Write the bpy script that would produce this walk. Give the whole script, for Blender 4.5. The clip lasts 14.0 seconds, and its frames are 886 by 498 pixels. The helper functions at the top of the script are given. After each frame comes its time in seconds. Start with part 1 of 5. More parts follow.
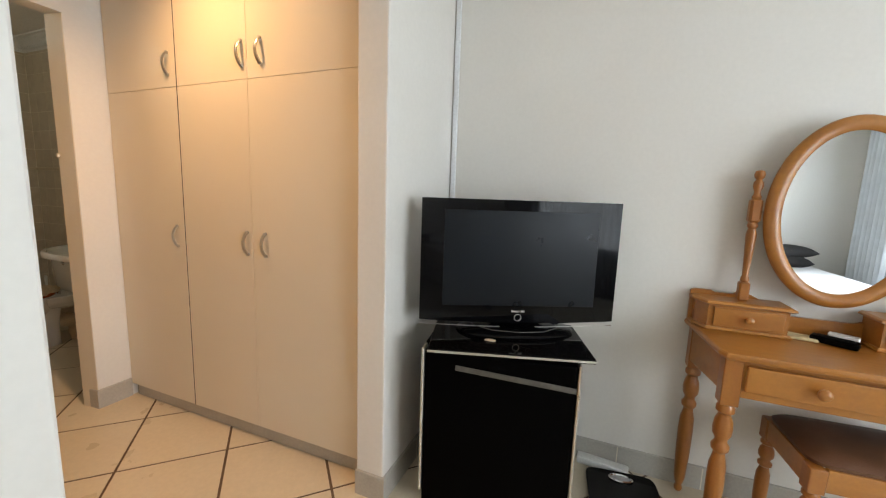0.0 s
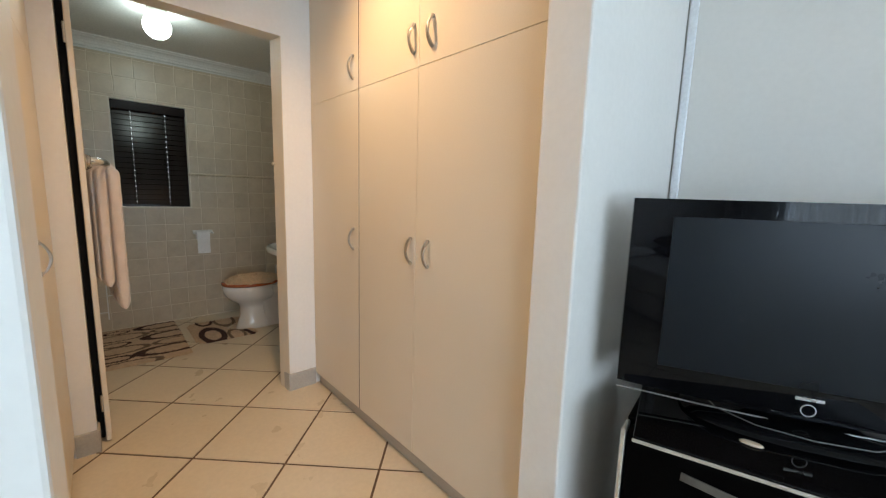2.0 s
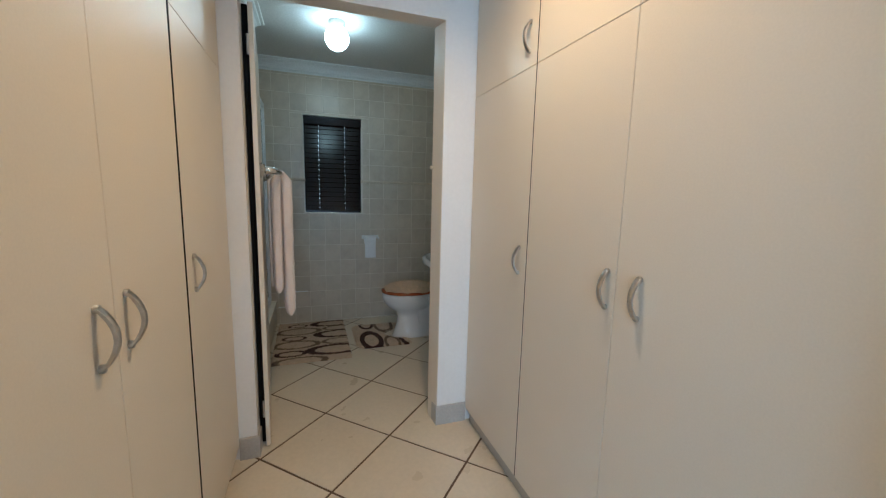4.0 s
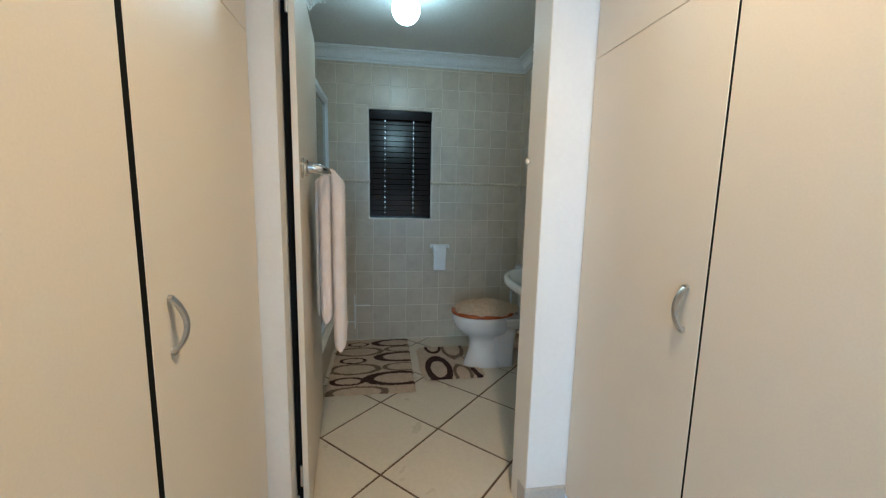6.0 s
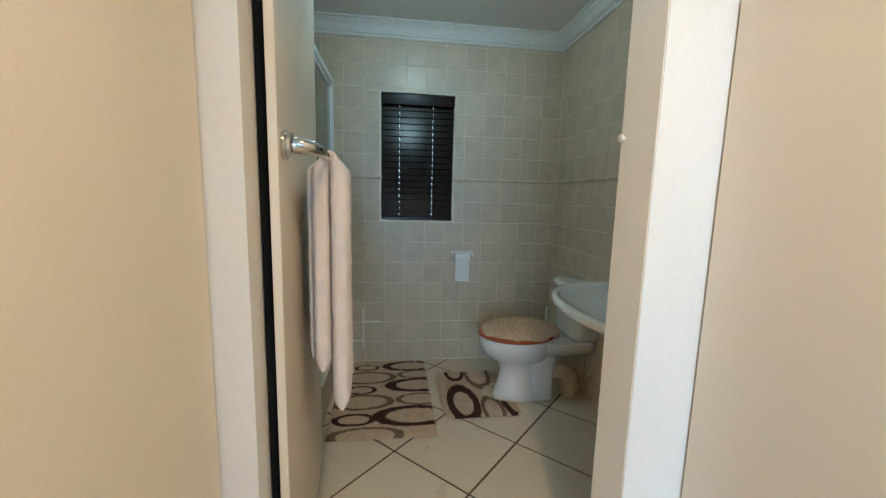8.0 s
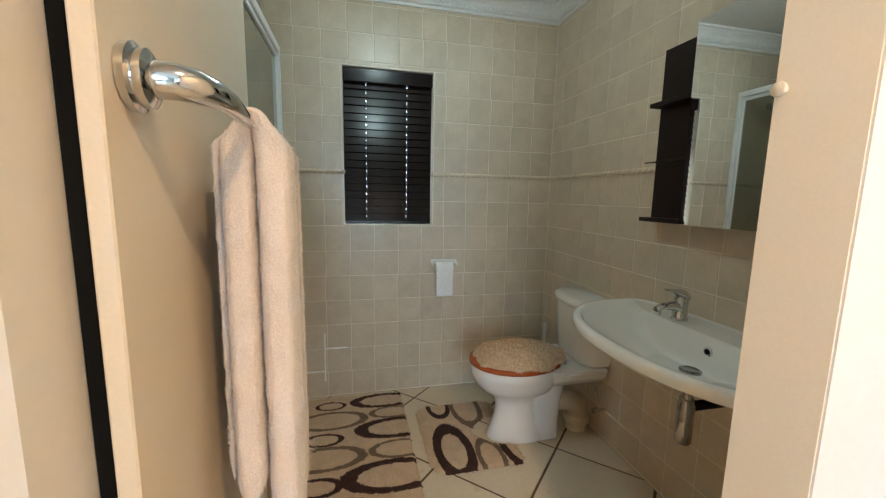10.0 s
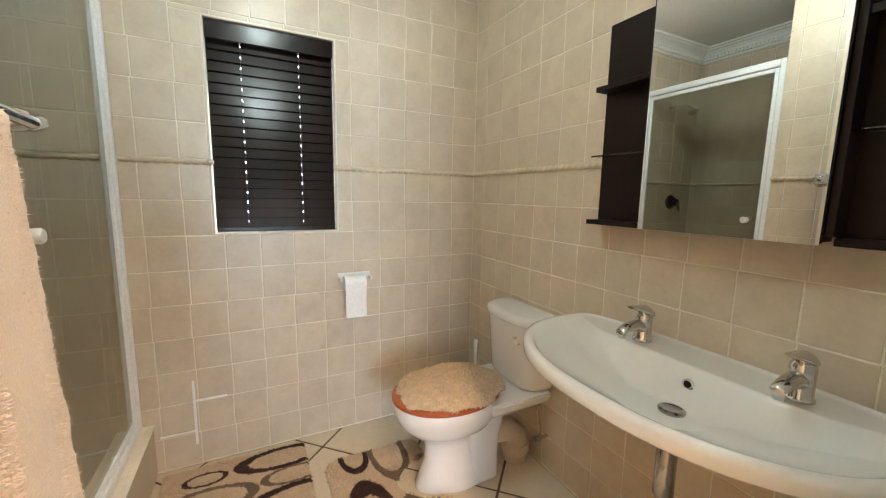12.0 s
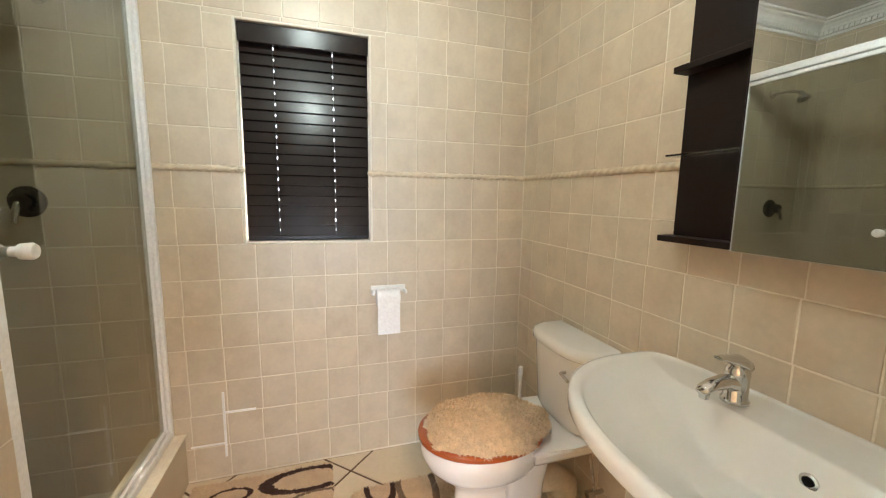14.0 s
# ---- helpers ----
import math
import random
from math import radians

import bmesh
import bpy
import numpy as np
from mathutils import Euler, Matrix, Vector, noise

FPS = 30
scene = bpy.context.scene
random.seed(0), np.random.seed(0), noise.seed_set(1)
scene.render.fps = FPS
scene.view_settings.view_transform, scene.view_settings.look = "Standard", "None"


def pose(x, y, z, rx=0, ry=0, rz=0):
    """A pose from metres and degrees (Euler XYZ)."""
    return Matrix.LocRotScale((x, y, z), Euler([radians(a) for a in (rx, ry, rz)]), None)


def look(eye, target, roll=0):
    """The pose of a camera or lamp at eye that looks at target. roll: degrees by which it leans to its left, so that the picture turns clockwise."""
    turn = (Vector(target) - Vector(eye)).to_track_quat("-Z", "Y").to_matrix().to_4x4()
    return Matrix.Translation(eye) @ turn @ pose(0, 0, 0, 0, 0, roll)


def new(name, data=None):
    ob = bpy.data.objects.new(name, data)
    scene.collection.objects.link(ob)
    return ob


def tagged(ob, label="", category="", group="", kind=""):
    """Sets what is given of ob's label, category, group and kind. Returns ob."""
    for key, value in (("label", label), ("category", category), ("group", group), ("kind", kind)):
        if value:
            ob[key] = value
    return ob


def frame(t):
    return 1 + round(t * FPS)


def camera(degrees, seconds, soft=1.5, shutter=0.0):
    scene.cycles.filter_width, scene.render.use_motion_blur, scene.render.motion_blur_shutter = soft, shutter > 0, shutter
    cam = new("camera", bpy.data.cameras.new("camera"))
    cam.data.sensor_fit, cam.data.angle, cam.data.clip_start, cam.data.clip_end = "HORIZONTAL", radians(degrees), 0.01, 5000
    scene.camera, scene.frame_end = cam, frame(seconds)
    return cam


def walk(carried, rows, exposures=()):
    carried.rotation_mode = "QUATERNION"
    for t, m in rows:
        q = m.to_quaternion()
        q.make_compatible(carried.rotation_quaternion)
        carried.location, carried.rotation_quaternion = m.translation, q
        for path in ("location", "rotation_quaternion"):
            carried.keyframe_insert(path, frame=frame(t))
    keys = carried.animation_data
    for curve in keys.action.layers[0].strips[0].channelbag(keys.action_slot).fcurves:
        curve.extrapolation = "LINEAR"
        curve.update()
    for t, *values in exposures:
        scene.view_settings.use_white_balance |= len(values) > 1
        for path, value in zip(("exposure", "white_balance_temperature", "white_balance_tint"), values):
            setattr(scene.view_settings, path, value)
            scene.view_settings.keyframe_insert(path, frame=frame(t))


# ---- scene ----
cam = camera(98.6, 14.0, soft=1.2)
PATH = [
    (0, (-0.106, 0.111, 1.225), (-0.842, 1.95, 0.946), 2.0),
    (0.5, (-0.165, 0.18, 1.22), (-1.041, 1.957, 0.943), 1.9),
    (1, (-0.235, 0.281, 1.216), (-1.306, 1.946, 0.934), 1.8),
    (1.5, (-0.28, 0.374, 1.208), (-1.534, 1.906, 0.928), 1.7),
    (2, (-0.334, 0.433, 1.209), (-1.799, 1.765, 0.928), 1.7),
    (2.5, (-0.425, 0.481, 1.2), (-2.026, 1.647, 0.92), 1.5),
    (3, (-0.562, 0.541, 1.208), (-2.283, 1.521, 0.926), 1.4),
    (3.5, (-0.644, 0.569, 1.214), (-2.437, 1.409, 0.932), 1.4),
    (4, (-0.757, 0.62, 1.221), (-2.628, 1.266, 0.941), 1.4),
    (4.2, (-0.805, 0.654, 1.241), (-2.703, 1.211, 0.946), 1.3),
    (6.5, (-1.417, 0.683, 1.217), (-3.378, 0.972, 0.947), 1.2),
    (7, (-1.542, 0.682, 1.207), (-3.506, 0.95, 0.943), 1.2),
    (7.5, (-1.645, 0.663, 1.207), (-3.609, 0.921, 0.936), 1.4),
    (9.8, (-2.167, 0.627, 1.198), (-4.106, 1.036, 0.927), 1.1),
    (10, (-2.209, 0.62, 1.201), (-4.138, 1.07, 0.928), 1.1),
    (10.5, (-2.306, 0.645, 1.199), (-4.213, 1.185, 0.928), 1.0),
    (11, (-2.437, 0.665, 1.205), (-4.296, 1.348, 0.929), 1.0),
    (11.5, (-2.514, 0.666, 1.202), (-4.314, 1.493, 0.929), 1.0),
    (12, (-2.577, 0.7, 1.206), (-4.346, 1.592, 0.93), 1.0),
    (12.5, (-2.638, 0.759, 1.205), (-4.399, 1.664, 0.928), 1.0),
    (13, (-2.678, 0.838, 1.206), (-4.454, 1.715, 0.933), 0.9),
    (13.5, (-2.696, 0.858, 1.213), (-4.536, 1.591, 0.94), 0.9),
    (14, (-2.72, 0.868, 1.228), (-4.611, 1.462, 0.959), 0.9),
]
EXPOSURES = [(0.0, 0.17, 7600, 13), (1.5, 0.28, 6800, 9), (3.0, 0.14, 5500, 3), (4.2, 0.10, 4950, -1), (6.3, 0.60, 4850, -4), (7.7, 0.72, 4950, -5),
             (9.8, 1.12, 5700, 2), (10.6, 1.36, 5850, 3), (11.3, 1.76, 5800, 7), (12.0, 2.05, 6250, 11), (14.0, 2.25, 6500, 13)]
walk(cam, [(t, look(eye, target, roll)) for t, eye, target, roll in PATH], EXPOSURES)

# ---- plan, metres ----
WIN_X = -4.445            # tiled window wall
BASIN_Y = 1.83            # tiled basin wall
SHOWER_Y = -0.36          # back of the shower recess
PIER_X, PIER_Y = -3.65, 0.262
DOOR_IN, DOOR_OUT = -2.655, -2.555
OPEN_L, OPEN_R, LINTEL = 0.360, 1.230, 2.026
CUP_R, CUP_L = 1.388, 0.285
END_X, END_T = -0.81, 0.125   # ends of the wardrobe walls
TV_Y, EAST_X, SOUTH_Y = 1.935, 2.75, -2.5
BATH_H, ROOM_H = 2.32, 2.44
WIN_Y0, WIN_Y1, WIN_Z0, WIN_Z1 = 0.563, 1.067, 1.033, 1.891
BED_WIN = (-1.70, 1.20, 0.60, 2.15)   # bedroom window: y0, y1, z0, z1

# ---- light ----
world = bpy.data.worlds.new("sky")
scene.world = world
world.use_nodes = True
wn = world.node_tree
sky = wn.nodes.new("ShaderNodeTexSky")
sky.sky_type, sky.sun_disc = "NISHITA", False
sky.sun_elevation, sky.sun_rotation = radians(50), radians(200)
wn.links.new(sky.outputs["Color"], wn.nodes["Background"].inputs["Color"])
wn.nodes["Background"].inputs["Strength"].default_value = 0.12


def lamp(name, kind, m, watts, colour, **more):
    data = bpy.data.lights.new(name, kind)
    data.energy, data.color = watts, colour
    if kind == "AREA":
        data.shape, data.size, data.size_y = "RECTANGLE", more["size"], more["size_y"]
    else:
        data.shadow_soft_size = more.get("soft", 0.05)
    if kind == "SPOT":
        data.spot_size, data.spot_blend = radians(more["cone"]), more.get("blend", 0.6)
    ob = new(name, data)
    ob.matrix_basis = m
    return ob


sun = bpy.data.lights.new("sun", "SUN")
sun.energy, sun.angle, sun.color = 2.5, radians(0.5), (1.0, 0.95, 0.88)
new("sun", sun).matrix_basis = look((0, 0, 9), (3.2, -6.0, 0))
lamp("window_light", "AREA", look((2.745, -0.25, 1.375), (0.0, -0.25, 1.375)), 145, (0.74, 0.87, 1.0), size=2.8, size_y=1.5)
lamp("corridor_light", "SPOT", look((-1.70, 1.00, 2.415), (-1.70, 1.03, 0)), 64, (1.0, 0.62, 0.31), cone=142, blend=1.0, soft=0.04)
GLOBE_STRENGTH = 17.5


# ---- materials ----
def material(name, colour, rough=0.5, metal=0.0, vary=0.08, scale=6.0, grain=0.06, grain_scale=90.0, bump=0.1,
             stain=None, stain_amount=0.3, stain_scale=2.0, by_object=0.0, by_island=0.0, coat=0.0, sheen=0.0, spec=0.5):
    """Principled surface with broad variation, fine grain, relief and optional stains."""
    mat = bpy.data.materials.new(name)
    mat.use_nodes = True
    nt = mat.node_tree
    bsdf = nt.nodes["Principled BSDF"]
    coord = nt.nodes.new("ShaderNodeTexCoord").outputs["Object"]
    if by_object:
        shift = nt.nodes.new("ShaderNodeVectorMath")
        shift.operation = "MULTIPLY_ADD"
        nt.links.new(nt.nodes.new("ShaderNodeObjectInfo").outputs["Random"], shift.inputs[0])
        shift.inputs[1].default_value = (37.0, 53.0, 71.0)
        nt.links.new(coord, shift.inputs[2])
        coord = shift.outputs[0]

    def tex(sc, detail=3.0):
        n = nt.nodes.new("ShaderNodeTexNoise")
        n.inputs["Scale"].default_value, n.inputs["Detail"].default_value = sc, detail
        nt.links.new(coord, n.inputs["Vector"])
        return n.outputs["Fac"]

    def remap(sock, lo, hi, a=0.3, b=0.7):
        r = nt.nodes.new("ShaderNodeMapRange")
        r.inputs[1].default_value, r.inputs[2].default_value = a, b
        r.inputs[3].default_value, r.inputs[4].default_value = lo, hi
        nt.links.new(sock, r.inputs[0])
        return r.outputs[0]

    def product(p, q):
        n = nt.nodes.new("ShaderNodeMath")
        n.operation = "MULTIPLY"
        nt.links.new(p, n.inputs[0])
        nt.links.new(q, n.inputs[1])
        return n.outputs[0]

    value = product(remap(tex(scale), 1 - vary, 1 + vary), remap(tex(grain_scale, 2.0), 1 - grain, 1 + grain))
    if by_object:
        value = product(value, remap(nt.nodes.new("ShaderNodeObjectInfo").outputs["Random"], 1 - by_object, 1 + by_object, 0, 1))
    if by_island:
        value = product(value, remap(nt.nodes.new("ShaderNodeNewGeometry").outputs["Random Per Island"], 1 - by_island, 1 + by_island, 0, 1))
    tint = nt.nodes.new("ShaderNodeMix")
    tint.data_type = "RGBA"
    tint.inputs[6].default_value = (*colour, 1)
    tint.inputs[7].default_value = (*(stain or colour), 1)
    if stain:
        nt.links.new(remap(tex(stain_scale, 5.0), 0, stain_amount, 0.45, 0.75), tint.inputs[0])
    else:
        tint.inputs[0].default_value = 0
    mul = nt.nodes.new("ShaderNodeVectorMath")
    mul.operation = "SCALE"
    nt.links.new(tint.outputs[2], mul.inputs[0])
    nt.links.new(value, mul.inputs["Scale"])
    nt.links.new(mul.outputs[0], bsdf.inputs["Base Color"])
    nt.links.new(remap(tex(scale * 2.3), max(rough - 0.03, 0.02), min(rough + 0.03, 1)), bsdf.inputs["Roughness"])
    bsdf.inputs["Metallic"].default_value = metal
    bsdf.inputs["Specular IOR Level"].default_value = spec
    bsdf.inputs["Coat Weight"].default_value = coat
    bsdf.inputs["Sheen Weight"].default_value = sheen
    if bump:
        b = nt.nodes.new("ShaderNodeBump")
        b.inputs["Strength"].default_value, b.inputs["Distance"].default_value = bump, 0.002
        nt.links.new(tex(grain_scale * 0.7, 4.0), b.inputs["Height"])
        nt.links.new(b.outputs[0], bsdf.inputs["Normal"])
    return mat


def wood(name, light, dark, rough=0.35, scale=9.0, stretch=(1, 1, 0.12), coat=0.2):
    mat = material(name, light, rough, vary=0.05, grain=0.05, bump=0.05, coat=coat)
    nt = mat.node_tree
    mix = [n for n in nt.nodes if n.bl_idname == "ShaderNodeMix"][0]
    mix.inputs[7].default_value = (*dark, 1)
    mp = nt.nodes.new("ShaderNodeMapping")
    mp.inputs["Scale"].default_value = stretch
    nz = nt.nodes.new("ShaderNodeTexNoise")
    nz.inputs["Scale"].default_value, nz.inputs["Detail"].default_value, nz.inputs["Distortion"].default_value = scale * 6, 5.0, 0.6
    nt.links.new([n for n in nt.nodes if n.bl_idname == "ShaderNodeTexCoord"][0].outputs["Object"], mp.inputs[0])
    nt.links.new(mp.outputs[0], nz.inputs["Vector"])
    nt.links.new(nz.outputs["Fac"], mix.inputs[0])
    return mat


def glow(name, colour, strength):
    mat = bpy.data.materials.new(name)
    mat.use_nodes = True
    b = mat.node_tree.nodes["Principled BSDF"]
    b.inputs["Base Color"].default_value = (*colour, 1)
    b.inputs["Emission Color"].default_value = (*colour, 1)
    b.inputs["Emission Strength"].default_value = strength
    return mat


def glass(name, colour, rough=0.0, ior=1.45):
    mat = bpy.data.materials.new(name)
    mat.use_nodes = True
    b = mat.node_tree.nodes["Principled BSDF"]
    b.inputs["Base Color"].default_value = (*colour, 1)
    b.inputs["Roughness"].default_value = rough
    b.inputs["IOR"].default_value = ior
    b.inputs["Transmission Weight"].default_value = 1.0
    return mat


PAINT = material("wall_paint", (0.74, 0.71, 0.66), 0.6, vary=0.025, scale=1.5, grain=0.015, grain_scale=60, bump=0.12)
CEIL = material("ceiling_paint", (0.75, 0.75, 0.73), 0.7, vary=0.02, scale=1.2, bump=0.1)
MELAMINE = material("cream_melamine", (0.70, 0.62, 0.50), 0.38, vary=0.015, scale=2.0, grain=0.02, grain_scale=220, bump=0.06)
# carcass near black: the shade inside the wardrobes is put into its colour
INNER_SHADE = material("carcass", (0.010, 0.009, 0.008), 0.9, spec=0.05)
PLINTH = material("plinth", (0.42, 0.38, 0.32), 0.5, vary=0.06)
BRUSHED = material("brushed_steel", (0.50, 0.49, 0.47), 0.32, 0.95, vary=0.05, grain=0.08, bump=0.05)
CHROME = material("chrome", (0.62, 0.62, 0.61), 0.1, 1.0, vary=0.02, grain=0.01, bump=0.0)
WALL_TILE = material("wall_tile", (0.575, 0.485, 0.365), 0.32, vary=0.05, scale=1.3, grain=0.03, grain_scale=9, bump=0.06,
                     stain=(0.46, 0.365, 0.26), stain_amount=0.5, stain_scale=1.6, by_object=0.045)
WALL_GROUT = material("wall_grout", (0.73, 0.66, 0.54), 0.85, vary=0.08, scale=8, bump=0.25)
FLOOR_TILE = material("floor_tile", (0.62, 0.53, 0.40), 0.30, vary=0.03, scale=3, grain=0.03, grain_scale=55, bump=0.08,
                      stain=(0.57, 0.49, 0.38), stain_amount=0.12, stain_scale=3, by_object=0.03)
FLOOR_GROUT = material("floor_grout", (0.125, 0.08, 0.05), 0.9, vary=0.15, scale=12, bump=0.3)
SKIRT = material("skirting_tile", (0.45, 0.42, 0.37), 0.4, vary=0.06, scale=5, bump=0.1, stain=(0.36, 0.33, 0.29), stain_scale=6, by_object=0.05)
PLASTER = material("cornice_plaster", (0.74, 0.74, 0.72), 0.65, vary=0.03, bump=0.1)
PORCELAIN = material("porcelain", (0.78, 0.77, 0.74), 0.10, vary=0.015, grain=0.01, bump=0.0, coat=0.5)
DARK_WOOD = wood("dark_wood", (0.016, 0.007, 0.005), (0.008, 0.004, 0.003), 0.45, stretch=(0.2, 1, 1), coat=0.0)
DARK_WOOD.node_tree.nodes["Principled BSDF"].inputs["Specular IOR Level"].default_value = 0.2
BLIND = wood("blind_wood", (0.013, 0.0058, 0.004), (0.007, 0.0032, 0.0025), 0.21, stretch=(1, 0.1, 1), coat=0.0)
BLIND.node_tree.nodes["Principled BSDF"].inputs["Specular IOR Level"].default_value = 0.26
PINE = wood("honey_pine", (0.46, 0.185, 0.032), (0.31, 0.105, 0.018), 0.32, 5, stretch=(0.15, 1, 1))
PINE_V = wood("honey_pine_upright", (0.40, 0.15, 0.028), (0.27, 0.085, 0.016), 0.32, 5, stretch=(1, 1, 0.12))
SEAT_WOOD = wood("mahogany_seat", (0.42, 0.10, 0.025), (0.28, 0.06, 0.015), 0.22, 6, stretch=(1, 0.2, 1))
BLACK_GLOSS = material("gloss_black_plastic", (0.003, 0.003, 0.0035), 0.04, vary=0.05, grain=0.0, bump=0.0, spec=0.16)
BLACK = material("black_enamel", (0.0015, 0.0015, 0.0017), 0.5, vary=0.1, bump=0.05, spec=0.05)
FRIDGE_BLACK = material("fridge_black", (0.001, 0.001, 0.0012), 0.42, vary=0.1, bump=0.03, spec=0.03)
SCREEN = material("tv_screen", (0.004, 0.006, 0.009), 0.30, vary=0.1, scale=5, grain=0.03, bump=0.0, spec=0.22)
SILVER = material("silver_trim", (0.62, 0.60, 0.56), 0.3, 0.8, bump=0.0)
WHITE_FRAME = material("white_aluminium", (0.78, 0.79, 0.80), 0.35, vary=0.03, bump=0.03)
WHITE_PLASTIC = material("white_plastic", (0.75, 0.74, 0.70), 0.35, vary=0.04, bump=0.03)
MIRROR = material("mirror", (0.90, 0.91, 0.90), 0.015, 1.0, vary=0.0, grain=0.0, bump=0.0)
MIRROR.node_tree.nodes["Principled BSDF"].inputs["Roughness"].default_value = 0.01
for link in list(MIRROR.node_tree.nodes["Principled BSDF"].inputs["Roughness"].links):
    MIRROR.node_tree.links.remove(link)
GLASS = glass("clear_glass", (0.93, 0.96, 0.95))
FROSTED = glass("obscure_glass", (0.93, 0.96, 0.97), 0.55)
BRONZE = material("dark_chrome", (0.16, 0.15, 0.13), 0.18, 1.0, vary=0.1, bump=0.0)
# chrome with a greyer tint, between CHROME and BRONZE
GREY_CHROME = material("grey_chrome", (0.40, 0.39, 0.38), 0.16, 1.0, vary=0.1, bump=0.0)
SHOWER_GLASS = glass("shower_glass", (0.55, 0.56, 0.48))
GREEN_GLASS = glass("shelf_glass", (0.70, 0.86, 0.80))
GLOBE = glow("lit_opal_glass", (0.86, 1.0, 0.94), GLOBE_STRENGTH)
TOWEL = material("peach_towel", (0.72, 0.62, 0.545), 0.95, vary=0.05, scale=14, grain=0.08, grain_scale=420, bump=0.9, sheen=0.3)
FLUFF = material("tan_pile", (0.66, 0.49, 0.31), 0.95, vary=0.12, scale=40, grain=0.2, grain_scale=300, bump=0.9, sheen=0.3)
PAPER = material("tissue", (0.82, 0.81, 0.79), 0.9, vary=0.03, bump=0.2)
# black rubber, also the painted shade in door gaps and the overflow
RUBBER_AND_SHADE = material("black_rubber_and_shade", (0.006, 0.006, 0.006), 0.8, spec=0.1)
PVC_TRIM = material("cream_edging", (0.70, 0.64, 0.53), 0.4, vary=0.05, bump=0.03)
PVC = material("cream_pvc", (0.60, 0.50, 0.36), 0.5, vary=0.1, stain=(0.4, 0.3, 0.2))
LINEN = material("white_linen", (0.78, 0.78, 0.78), 0.9, vary=0.04, scale=4, grain=0.04, grain_scale=300, bump=0.4)
BLACK_CLOTH = material("black_cloth", (0.02, 0.02, 0.022), 0.9, bump=0.4)
CURTAIN = material("pale_curtain", (0.66, 0.70, 0.74), 0.9, vary=0.05, grain=0.05, grain_scale=260, bump=0.3)
CUSHION = material("brown_cushion", (0.12, 0.052, 0.026), 0.5, vary=0.15, scale=8, grain=0.1, grain_scale=300, bump=0.4, spec=0.3)


# ---- builders ----
def mesh_of(bm, name, mat, smooth=False, angle=None):
    bmesh.ops.recalc_face_normals(bm, faces=bm.faces)
    me = bpy.data.meshes.new(name)
    if smooth:
        for f in bm.faces:
            f.smooth = True
        lim = radians(angle or 40)
        for e in bm.edges:
            if len(e.link_faces) == 2 and e.calc_face_angle(0) > lim:
                e.smooth = False
    bm.to_mesh(me)
    bm.free()
    me.materials.append(mat)
    return me


def thing(name, m, label, category, group="", kind=""):
    ob = new(name)
    ob.empty_display_size = 0.05
    ob.matrix_basis = m
    return tagged(ob, label, category, group, kind)


def part(name, bm, mat, parent, label="", smooth=False, angle=None):
    ob = new(name, mesh_of(bm, name, mat, smooth, angle))
    ob.parent = parent
    return tagged(ob, label)


def solid(name, bm, mat, label="", category="", kind="structure", group="", smooth=False, m=None):
    ob = new(name, mesh_of(bm, name, mat, smooth))
    if m is not None:
        ob.matrix_basis = m
    return tagged(ob, label, category, group, kind)


def box(x0, x1, y0, y1, z0, z1, bevel=0.0, bm=None, seg=1):
    bm = bm or bmesh.new()
    vs = [bm.verts.new((x, y, z)) for x in (x0, x1) for y in (y0, y1) for z in (z0, z1)]
    fs = [bm.faces.new([vs[i] for i in q]) for q in ((0, 1, 3, 2), (4, 6, 7, 5), (0, 4, 5, 1), (2, 3, 7, 6), (0, 2, 6, 4), (1, 5, 7, 3))]
    if bevel:
        es = list({e for f in fs for e in f.edges})
        bmesh.ops.bevel(bm, geom=es, offset=bevel, segments=seg, affect="EDGES", profile=0.5)
    return bm


def loft(rings, bm=None, cap=True, closed=True):
    """Skin over rings of equally many points."""
    bm = bm or bmesh.new()
    rows = [[bm.verts.new(p) for p in r] for r in rings]
    n = len(rows[0])
    for a, b in zip(rows, rows[1:]):
        for i in range(n if closed else n - 1):
            j = (i + 1) % n
            bm.faces.new((a[i], a[j], b[j], b[i]))
    if cap and closed:
        bm.faces.new(rows[0])
        bm.faces.new(rows[-1][::-1])
    return bm


def lathe(profile, seg=24, bm=None, at=(0, 0, 0), axis="z"):
    """Turned shape from (radius, height) pairs."""
    rings = []
    for r, h in profile:
        ring = []
        for i in range(seg):
            a = 2 * math.pi * i / seg
            c, s = r * math.cos(a), r * math.sin(a)
            p = (c, s, h) if axis == "z" else (h, c, s) if axis == "x" else (s, h, c)
            ring.append((p[0] + at[0], p[1] + at[1], p[2] + at[2]))
        rings.append(ring)
    return loft(rings, bm)


def tube(points, radius, seg=12, bm=None, radii=None):
    """Round bar along a line of points."""
    pts = [Vector(p) for p in points]
    rings, up = [], Vector((0.13, 0.21, 0.97))
    for i, p in enumerate(pts):
        d = (pts[min(i + 1, len(pts) - 1)] - pts[max(i - 1, 0)]).normalized()
        side = d.cross(up)
        if side.length < 0.05:
            side = d.cross(Vector((1, 0, 0)))
        side.normalize()
        v = side.cross(d)
        r = radii[i] if radii else radius
        rings.append([p + r * (math.cos(2 * math.pi * k / seg) * side + math.sin(2 * math.pi * k / seg) * v) for k in range(seg)])
    return loft(rings, bm)


